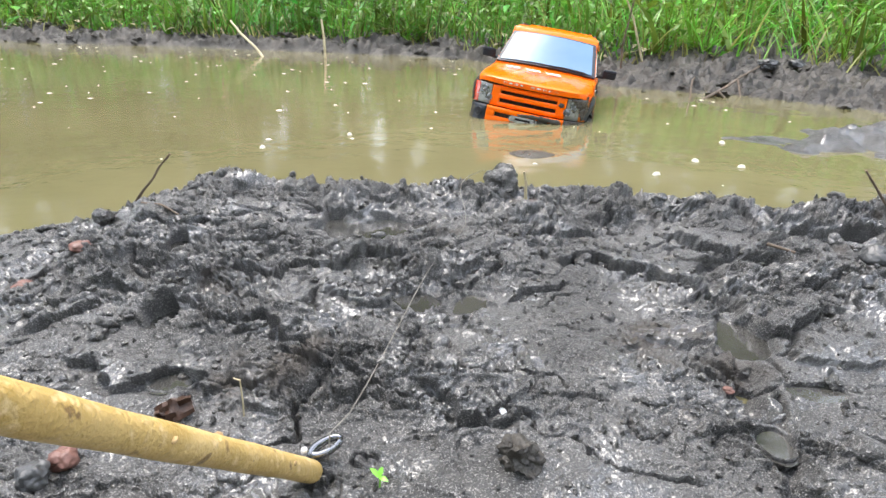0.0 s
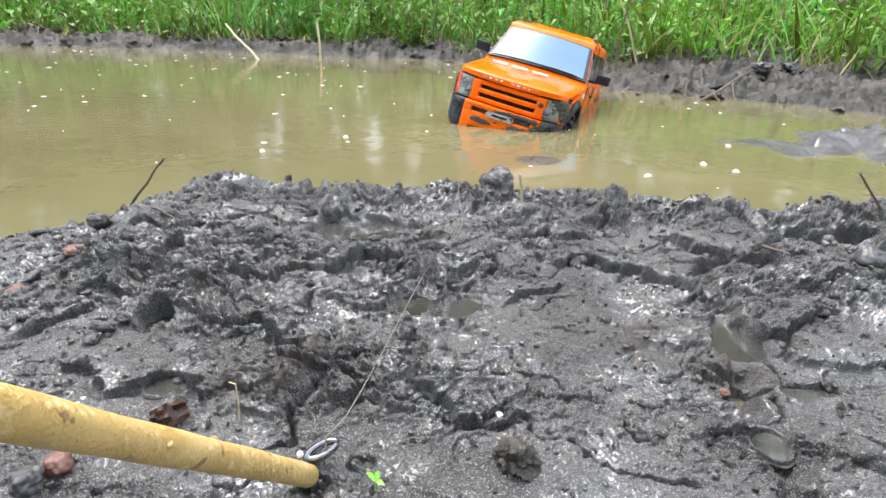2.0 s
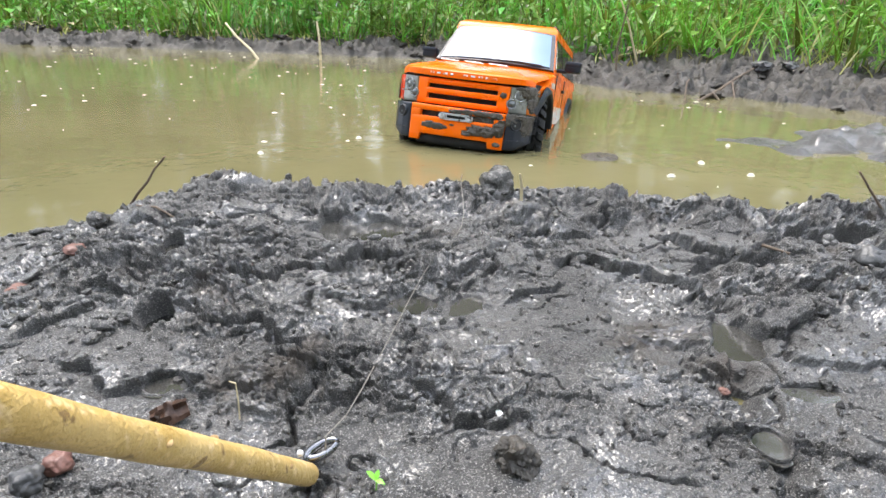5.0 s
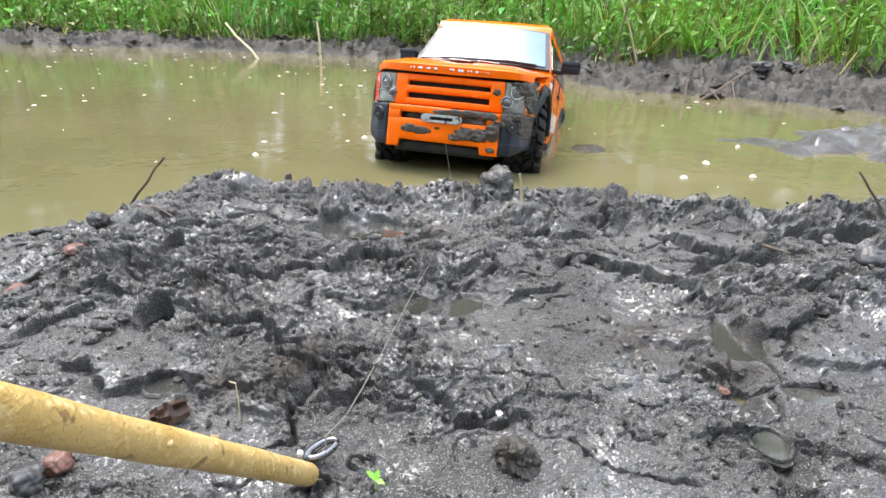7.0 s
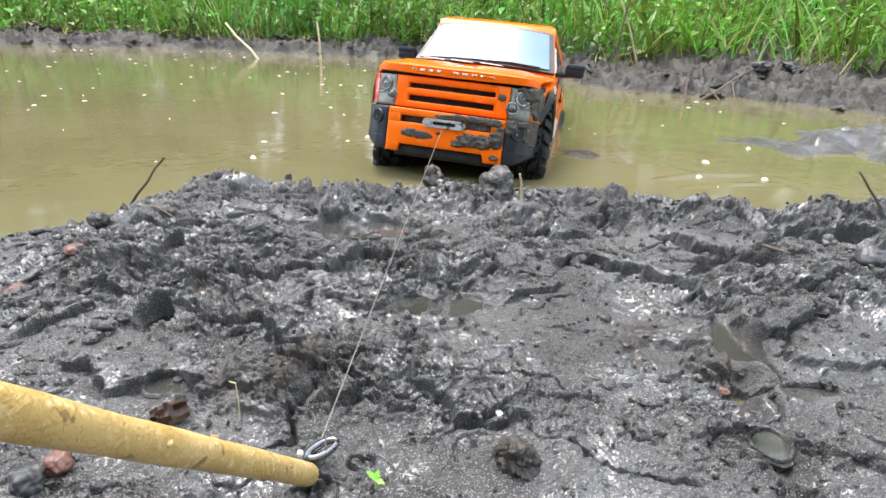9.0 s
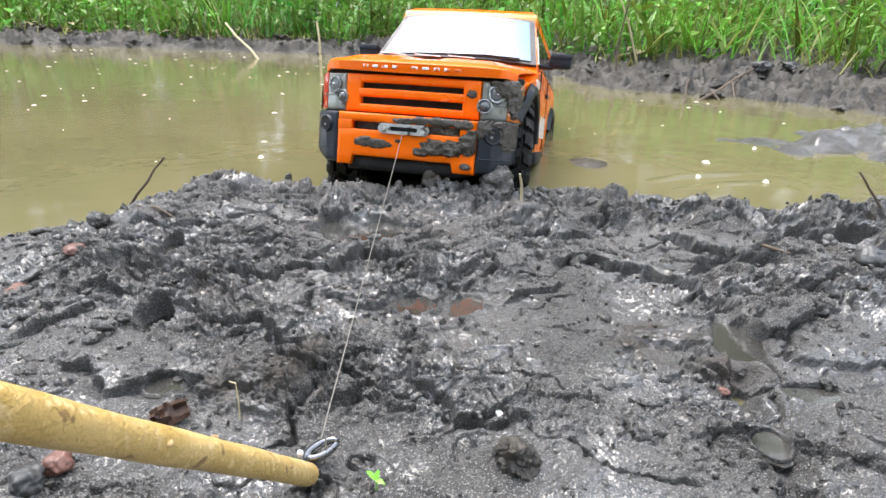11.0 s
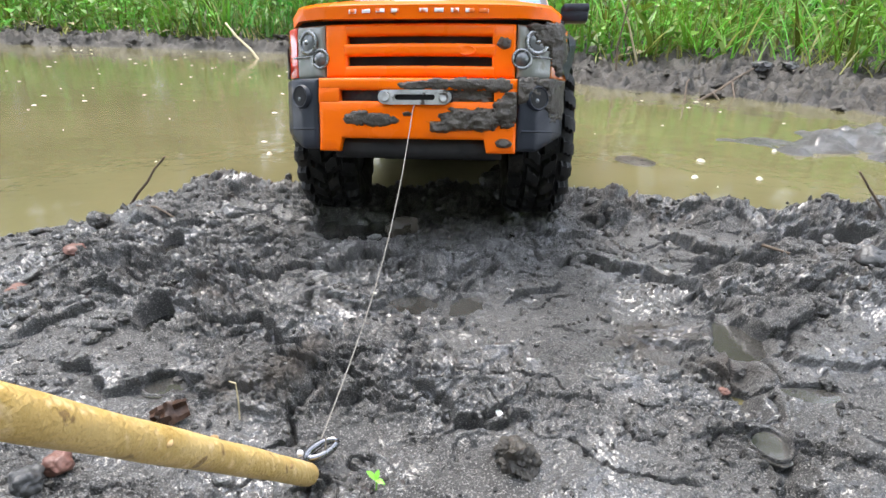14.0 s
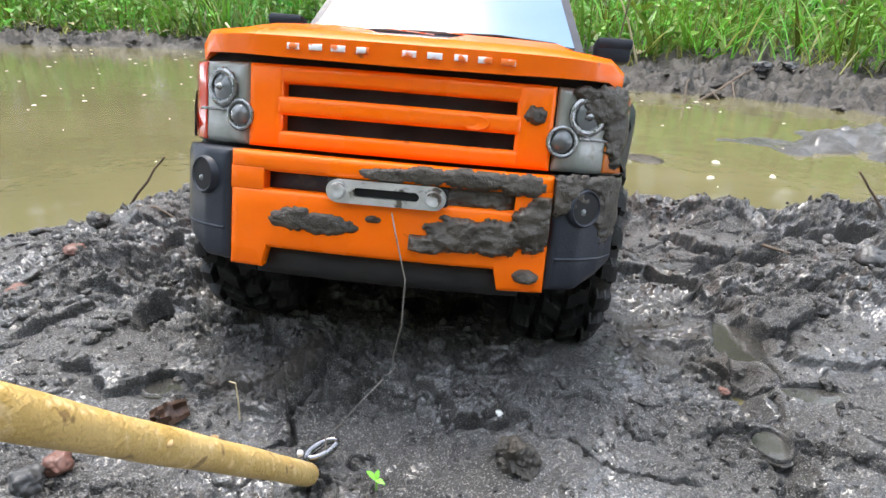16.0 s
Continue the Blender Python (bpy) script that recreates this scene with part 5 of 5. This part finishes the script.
def offscreen_thicket():
    """Brushwood that closes the meadow behind."""
    rnd = random.Random(77)
    v, f = [], []
    for k in range(9000):
        x = rnd.uniform(-6.5, 6.5)
        y = 4.4 + rnd.random() * 1.6 + 0.08 * abs(x)
        z = 0.2 + rnd.random() ** 1.4 * (1.3 + 0.5 * math.sin(x * 1.7) + 0.3 * math.sin(x * 4.1))
        s = rnd.uniform(0.03, 0.08)
        u = Vector((rnd.gauss(0, 1), rnd.gauss(0, 1), rnd.gauss(0, 0.7))).normalized() * s
        w = u.cross(Vector((rnd.gauss(0, 1), rnd.gauss(0, 1), rnd.gauss(0, 1)))).normalized() * s * 0.5
        p, a = Vector((x, y, z)), len(v)
        v += [p - u, p - w, p + u, p + w]
        f.append((a, a + 1, a + 2, a + 3))
    tagged(mesh_object("offscreen_thicket", v, f, CROWN, False), "dense green brushwood behind the meadow", "bushes", kind="stuff")


def light_blocking_brush():
    # unseen leaves behind the camera, added to cut the light from that side
    rnd = random.Random(78)
    v, f = [], []
    for k in range(7000):
        x = rnd.uniform(-5, 5)
        y = -2.2 - rnd.random() * 1.2 - 0.02 * x * x
        z = rnd.random() * (2.1 + 0.4 * math.sin(x * 1.9))
        s = rnd.uniform(0.05, 0.12)
        u = Vector((rnd.gauss(0, 1), rnd.gauss(0, 1), rnd.gauss(0, 0.7))).normalized() * s
        w = u.cross(Vector((rnd.gauss(0, 1), rnd.gauss(0, 1), rnd.gauss(0, 1)))).normalized() * s * 0.6
        p, a = Vector((x, y, z)), len(v)
        v += [p - u, p - w, p + u, p + w]
        f.append((a, a + 1, a + 2, a + 3))
    tagged(mesh_object("offscreen_thicket", v, f, CROWN, False), "unseen green undergrowth added on the near side to block light", "bushes", kind="stuff")


offscreen_thicket()
light_blocking_brush()


# ---------------------------------------------------------------- what floats on the pond
def flecks():
    rnd = random.Random(21)
    v, f = [], []
    for k in range(150):
        x = rnd.uniform(-1.3, 0.9)
        y = rnd.uniform(0.5, 1.9)
        if y > float(np.interp(x, FAR_X, FAR_Y)) - 0.05 or abs(x) > 0.2 + 0.75 * y:
            continue
        r = rnd.uniform(0.0008, 0.0032) * (0.6 + 0.6 * y)
        if -0.15 < x < 0.3 and 0.5 < y < 1.3:
            r *= 0.6
        a, n = len(v), 6
        v.append((x, y, 0.0012))
        for j in range(n):
            q = r * rnd.uniform(0.6, 1.2)
            v.append((x + q * 1.5 * math.cos(j * 1.047), y + q * math.sin(j * 1.047), 0.0003))
        f += [(a, a + 1 + j, a + 1 + (j + 1) % n) for j in range(n)]
    tagged(mesh_object("flecks", v, f, FOAM), "pale seeds and foam flecks floating on the pond", "flecks", kind="stuff")


flecks()


def floating(name, w, d, mat, label, category, seed):
    bm = bmesh.new()
    n, rings = 22, 4
    rnd = random.Random(seed)
    mid = bm.verts.new((0, 0, 0.002))
    prev = None
    for j in range(1, rings + 1):
        row = []
        for k in range(n):
            a = 2 * math.pi * k / n
            q = j / rings * (1 + 0.3 * noise.noise((math.cos(a) * 1.5 + seed, math.sin(a) * 1.5, seed)))
            row.append(bm.verts.new((w / 2 * q * math.cos(a), d / 2 * q * math.sin(a), 0.0022 * (1 - (j / rings) ** 2) - 0.0006 * (j == rings) + 0.0008 * rnd.random())))
        for k in range(n):
            bm.faces.new((prev[k], row[k], row[(k + 1) % n], prev[(k + 1) % n]) if prev else (mid, row[k], row[(k + 1) % n]))
        prev = row
    return tagged(part(name, bm, mat, None), label, category)


raft = floating("floating_leaf", 0.05, 0.034, MUD_DARK, "dark sodden leaf drifting on the pond", "leaf", 5)
FLOATERS = [floating("floating_seed", 0.009, 0.006, FOAM, "small pale petal drifting on the pond", "petal", 30 + k) for k in range(6)]
clump = tagged(part("weed_clump", lump_bm(0.017, 61, 0.6, 3, 1.2), MUD_DARK, None), "muddy clump of weed dragged by the winch line", "clump")


def ripple(seed):
    """A short train of low waves, a rigid piece of the water's surface."""
    nx, ny = 34, 40
    v = []
    for j in range(ny):
        for i in range(nx):
            u, w = i / (nx - 1) * 2 - 1, j / (ny - 1) * 2 - 1
            fade = max(0.0, 1 - u * u) * max(0.0, 1 - w * w)
            z = 0.003 * fade * math.sin(w * 7.5 + 1.2 * u * u + seed + 0.8 * noise.noise((u * 2, w * 2, seed))) - 0.0012 * (1 - fade)
            v.append((u * 0.075, w * 0.04, z + 0.0003))
    f = [(j * nx + i, j * nx + i + 1, (j + 1) * nx + i + 1, (j + 1) * nx + i) for j in range(ny - 1) for i in range(nx - 1)]
    return tagged(mesh_object("ripple", v, f, WATER), "low ripple running across the muddy pond water", "ripple", "ripples", "stuff")


RIPPLES = [ripple(k) for k in range(3)]


# ---------------------------------------------------------------- the winch line, in short rigid lengths
SEG, LENGTHS = 0.0165, 47


def winch_line():
    ob = new("winch_line")
    tagged(ob, "thin braided steel winch line from car to stick", "cable")
    me, out = None, []
    for k in range(LENGTHS):
        if me is None:
            o = part("strand", tube_bm([(0, 0, -SEG * 0.53), (0, 0, 0), (0, 0, SEG * 0.53)], 0.00024, 7), LINE, ob)
            me = o.data
        else:
            o = new("strand", me)
            o.parent = ob
        out.append(o)
    return out


STRANDS = winch_line()


# ---------------------------------------------------------------- what moves
CAR_ROWS = [(0.0, 0.0909, 0.8247, -0.0597, -4.94, 7.76, -14.49), (0.5, 0.0765, 0.832, -0.0609, -4.83, 7.62, -17.15), (1.0, 0.065, 0.8293, -0.0612, -4.83, 7.76, -19.24),
            (1.5, 0.0653, 0.8233, -0.0571, -5.65, 9.24, -19.0), (2.0, 0.0581, 0.7985, -0.0468, -5.95, 12.27, -19.6), (2.5, 0.048, 0.7813, -0.0419, -5.13, 14.4, -19.09),
            (2.65, 0.045, 0.768, -0.0405, -5.5, 13.0, -18.8), (2.8, 0.03, 0.715, -0.036, -7.5, 7.0, -17.5), (3.0, 0.0168, 0.6805, -0.0328, -8.5, 3.98, -16.6), (3.5, 0.0154, 0.6795, -0.0333, -8.4, 3.8, -16.83),
            (4.2, 0.0158, 0.6804, -0.0336, -8.4, 3.75, -16.89), (6.3, -0.0113, 0.5811, -0.0138, -12.3, 0.7, -16.4), (6.5, -0.0107, 0.5782, -0.0138, -12.5, 0.5, -16.05),
            (7.0, -0.007, 0.5455, -0.0119, -12.35, 1.66, -14.7), (7.5, -0.0032, 0.5345, -0.0108, -12.36, 2.81, -13.6), (8.0, -0.0051, 0.5355, -0.0114, -12.3, 3.1, -13.88),
            (8.5, -0.0051, 0.5355, -0.0116, -12.2, 3.13, -13.89), (9.0, -0.0062, 0.523, -0.0123, -11.85, 3.3, -13.75), (9.2, -0.012, 0.508, -0.0115, -11.8, 2.9, -13.7), (10.3, -0.026, 0.458, -0.004, -11.9, 1.2, -13.3),
            (11.5, -0.0345, 0.4139, 0.0021, -11.95, -0.29, -12.8), (12.0, -0.0312, 0.396, 0.0065, -12.2, -0.6, -11.75), (12.5, -0.0282, 0.38, 0.0109, -12.1, 0.4, -10.5), (13.0, -0.0241, 0.3624, 0.0184, -12.3, 1.1, -9.0),
            (13.5, -0.0182, 0.3426, 0.029, -12.3, 0.4, -7.55), (14.0, -0.0151, 0.3166, 0.0387, -11.7, -2.0, -5.6), (14.25, -0.0155, 0.275, 0.0375, -11.8, 0.0, -5.2), (14.5, -0.0168, 0.2273, 0.0319, -12.0, 2.13, -4.93),
            (14.8, -0.0205, 0.187, 0.0272, -11.8, 2.25, -4.75), (15.0, -0.0212, 0.1818, 0.0266, -11.75, 2.25, -4.72), (16.0, -0.0213, 0.1818, 0.0266, -11.75, 2.25, -4.72)]


def motions():
    walk(car, [(t, pose(*p)) for t, *p in CAR_ROWS])
    # the wheels turn with the way that the car goes
    for hub, s, axle in WHEELS:
        def stand(t):
            return pose(s * 0.0655, axle, HUB, 0, 0, float(np.interp(t, (13.3, 14.5), (10, 1))) if axle == AXLES[0] else 0)
        rows, turn, last = [], 0.0, None
        for t, x, y, z, rx, ry, rz in CAR_ROWS:
            if last is not None:
                turn += math.degrees((last[1] - y) / RADIUS)
                if abs(last[1] - y) / RADIUS > 1.4:
                    rows.append(((t + last[0]) / 2, stand((t + last[0]) / 2) @ pose(0, 0, 0, turn - math.degrees((last[1] - y) / RADIUS) / 2)))
            rows.append((t, stand(t) @ pose(0, 0, 0, turn)))
            last = (t, y)
        walk(hub, rows)

    drift()
    reel()


def drift():
    walk(raft, [(0.0, pose(0.087, 0.629, 0.0003, 0, 0, 0)), (1.5, pose(0.092, 0.622, 0.0003, 0, 0, 5)), (2.5, pose(0.1, 0.605, 0.0003, 0, 0, 10)), (3.0, pose(0.105, 0.598, 0.0003, 0, 0, 14)), (4.2, pose(0.163, 0.606, 0.0003, 0, 0, 30)),
                (6.3, pose(0.169, 0.678, 0.0003, 0, 0, 55)), (8.5, pose(0.149, 0.656, 0.0003, 0, 0, 70)), (11.5, pose(0.149, 0.604, 0.0003, 0, 0, 95)), (13.5, pose(0.19, 0.609, 0.0003, 0, 0, 110)), (14.5, pose(0.21, 0.631, 0.0003, 0, 0, 118)),
                (16.0, pose(0.215, 0.633, 0.0003, 0, 0, 120))])
    rnd = random.Random(6)
    for ob, (x, y) in zip(FLOATERS, ((0.26, 0.62), (0.2, 0.56), (0.3, 0.6), (-0.2, 0.62), (-0.12, 0.7), (0.33, 0.72))):
        rows, a = [], rnd.uniform(0, 360)
        for k in range(9):
            rows.append((2.0 * k, pose(x, y, 0.0004, 0, 0, a)))
            x, y, a = x + rnd.uniform(-0.008, 0.018), y + rnd.uniform(-0.015, 0.012), a + rnd.uniform(-25, 25)
        walk(ob, rows)
    on, off = 0.0, -0.006
    walk(RIPPLES[0], [(0.0, pose(0.2, 0.68, off, 0, 0, 20)), (2.4, pose(0.2, 0.68, off, 0, 0, 20)), (2.8, pose(0.22, 0.62, on, 0, 0, 20)), (3.5, pose(0.255, 0.575, on, 0, 0, 22)), (4.2, pose(0.29, 0.55, on, 0, 0, 25)), (5.2, pose(0.33, 0.54, off, 0, 0, 25)),
                      (6.3, pose(0.2, 0.62, off, 0, 0, 10)), (6.6, pose(0.22, 0.58, on, 0, 0, 10)), (7.3, pose(0.25, 0.55, off, 0, 0, 10)), (7.8, pose(0.25, 0.57, off, 0, 0, 15)), (8.1, pose(0.25, 0.57, on, 0, 0, 15)), (9.2, pose(0.26, 0.56, on, 0, 0, 15)),
                      (11.3, pose(0.25, 0.56, on, 0, 0, 20)), (12.0, pose(0.3, 0.54, off, 0, 0, 20)), (16.0, pose(0.3, 0.54, off, 0, 0, 20))])
    walk(RIPPLES[1], [(0.0, pose(0.14, 0.7, off, 0, 0, 60)), (2.5, pose(0.14, 0.7, off, 0, 0, 60)), (2.9, pose(0.16, 0.68, on, 0, 0, 55)), (3.6, pose(0.21, 0.66, on, 0, 0, 50)), (4.4, pose(0.25, 0.65, off, 0, 0, 50)), (16.0, pose(0.25, 0.65, off, 0, 0, 50))])
    walk(RIPPLES[2], [(0.0, pose(-0.05, 0.62, off, 0, 0, -20)), (2.7, pose(-0.05, 0.62, off, 0, 0, -20)), (3.1, pose(-0.07, 0.58, on, 0, 0, -20)), (3.9, pose(-0.12, 0.54, on, 0, 0, -15)), (4.8, pose(-0.2, 0.5, off, 0, 0, -15)), (16.0, pose(-0.2, 0.5, off, 0, 0, -15))])


def pose_of(ob, t):
    """A keyed thing's pose at t seconds, from its own keys."""
    keys = ob.animation_data
    got = {}
    for c in keys.action.layers[0].strips[0].channelbag(keys.action_slot).fcurves:
        got[c.data_path, c.array_index] = c.evaluate(frame(t))
    q = Quaternion([got["rotation_quaternion", k] for k in range(4)]).normalized()
    return Matrix.Translation([got["location", k] for k in range(3)]) @ q.to_matrix().to_4x4()


HOOK = Vector((-0.0368, 0.149, 0.0185))


def line_points(t, lead):
    """Seven points from the hook to the fairlead: lying on the bank, drawn tight, then slack again."""
    def on(x, y, up=0.003):
        return Vector((x, y, max(at(x, y), 0.0) + up))
    lying = [HOOK, on(-0.031, 0.166), on(-0.023, 0.209), on(-0.007, 0.289), on(0.012, 0.36), on(0.012, 0.43, 0.002), Vector((lead.x * 0.7 + 0.012, lead.y - 0.02, min(-0.01, lead.z - 0.05))), lead]
    tight = [HOOK + (lead - HOOK) * k / 7 for k in range(8)]
    loop = [HOOK, on(-0.033, 0.164), on(-0.029, 0.188), on(-0.018, 0.206, 0.002), on(0.001, 0.22, 0.004), Vector((lead.x + 0.026, lead.y - 0.006, lead.z - 0.036)), Vector((lead.x + 0.018, lead.y - 0.008, lead.z - 0.014)), lead]
    hang = [HOOK, on(-0.034, 0.16), on(-0.03, 0.176), on(-0.018, 0.187, 0.002), Vector((lead.x + 0.003, lead.y - 0.008, lead.z - 0.052)), Vector((lead.x + 0.0075, lead.y - 0.011, lead.z - 0.032)), Vector((lead.x + 0.0045, lead.y - 0.0065, lead.z - 0.014)), lead]
    sag = [p + Vector((0.004, -0.004, -0.012)) * math.sin(math.pi * k / 7) for k, p in enumerate(tight)]
    stages = [(0.0, lying), (7.6, lying), (8.5, tight), (13.7, tight), (14.15, sag), (14.45, loop), (14.75, loop), (15.1, hang), (16.0, hang)]
    for (t0, a), (t1, b) in zip(stages, stages[1:]):
        if t <= t1:
            k = (t - t0) / (t1 - t0)
            k = k * k * (3 - 2 * k)
            return [p + (q - p) * k for p, q in zip(a, b)]
    return hang


def smooth_line(points, n=14):
    out = []
    for i in range(len(points) - 1):
        p0, p1, p2, p3 = points[max(i - 1, 0)], points[i], points[i + 1], points[min(i + 2, len(points) - 1)]
        for k in range(n):
            u = k / n
            out.append(0.5 * ((2 * p1) + (p2 - p0) * u + (2 * p0 - 5 * p1 + 4 * p2 - p3) * u * u + (3 * p1 - p0 - 3 * p2 + p3) * u ** 3))
    return out + [points[-1]]


def reel():
    """Each length of the line keeps its place from the hook on; what the winch has drawn in lies behind the fairlead."""
    times = [0.25 * k for k in range(65)] + [2.65, 2.8, 2.9, 9.1, 9.2, 14.1, 14.35, 14.6, 14.85]
    rows = [[] for _ in STRANDS]
    for t in sorted(times):
        m = pose_of(car, t)
        lead = m @ Vector((0.0, -0.0125, 0.0615))
        inside = m @ Vector((0.0, 0.03, 0.064))
        line = smooth_line(line_points(t, lead)) + [inside]
        dist = [0.0]
        for p, q in zip(line, line[1:]):
            dist.append(dist[-1] + (q - p).length)
        ways = []
        for k in range(len(STRANDS) + 1):
            d, j = min(k * SEG, dist[-1] - 1e-5), 0
            while j < len(dist) - 2 and dist[j + 1] < d:
                j += 1
            ways.append(line[j] + (line[j + 1] - line[j]) * ((d - dist[j]) / max(1e-9, dist[j + 1] - dist[j])))
        back = (m.to_3x3() @ Vector((0, 1, 0))).normalized()
        for k in range(len(STRANDS)):
            a, b = ways[k], ways[k + 1]
            way = (b - a) if (b - a).length > SEG * 0.4 else back * 1.0
            mid = (a + b) / 2 if (b - a).length > SEG * 0.4 else inside
            rows[k].append((t, Matrix.Translation(mid) @ way.to_track_quat("Z", "X").to_matrix().to_4x4()))
    for o, r in zip(STRANDS, rows):
        walk(o, r)
    walk(clump, [(0.0, pose(0.006, 0.445, 0.012)), (8.1, pose(0.006, 0.445, 0.012)), (8.4, pose(0.002, 0.455, 0.026, 20, 10)), (8.6, pose(0.0, 0.45, 0.022, 30, 20)), (9.0, pose(-0.009, 0.437, 0.026, 50, 20)),
                 (11.9, pose(-0.011, 0.432, 0.024, 60, 20)), (12.3, pose(-0.016, 0.395, 0.028, 90, 40)), (12.5, pose(-0.021, 0.362, 0.022, 130, 60)), (12.8, pose(-0.026, 0.345, at(-0.026, 0.345) + 0.004, 170, 70)),
                 (16.0, pose(-0.026, 0.345, at(-0.026, 0.345) + 0.004, 170, 70))])


motions()
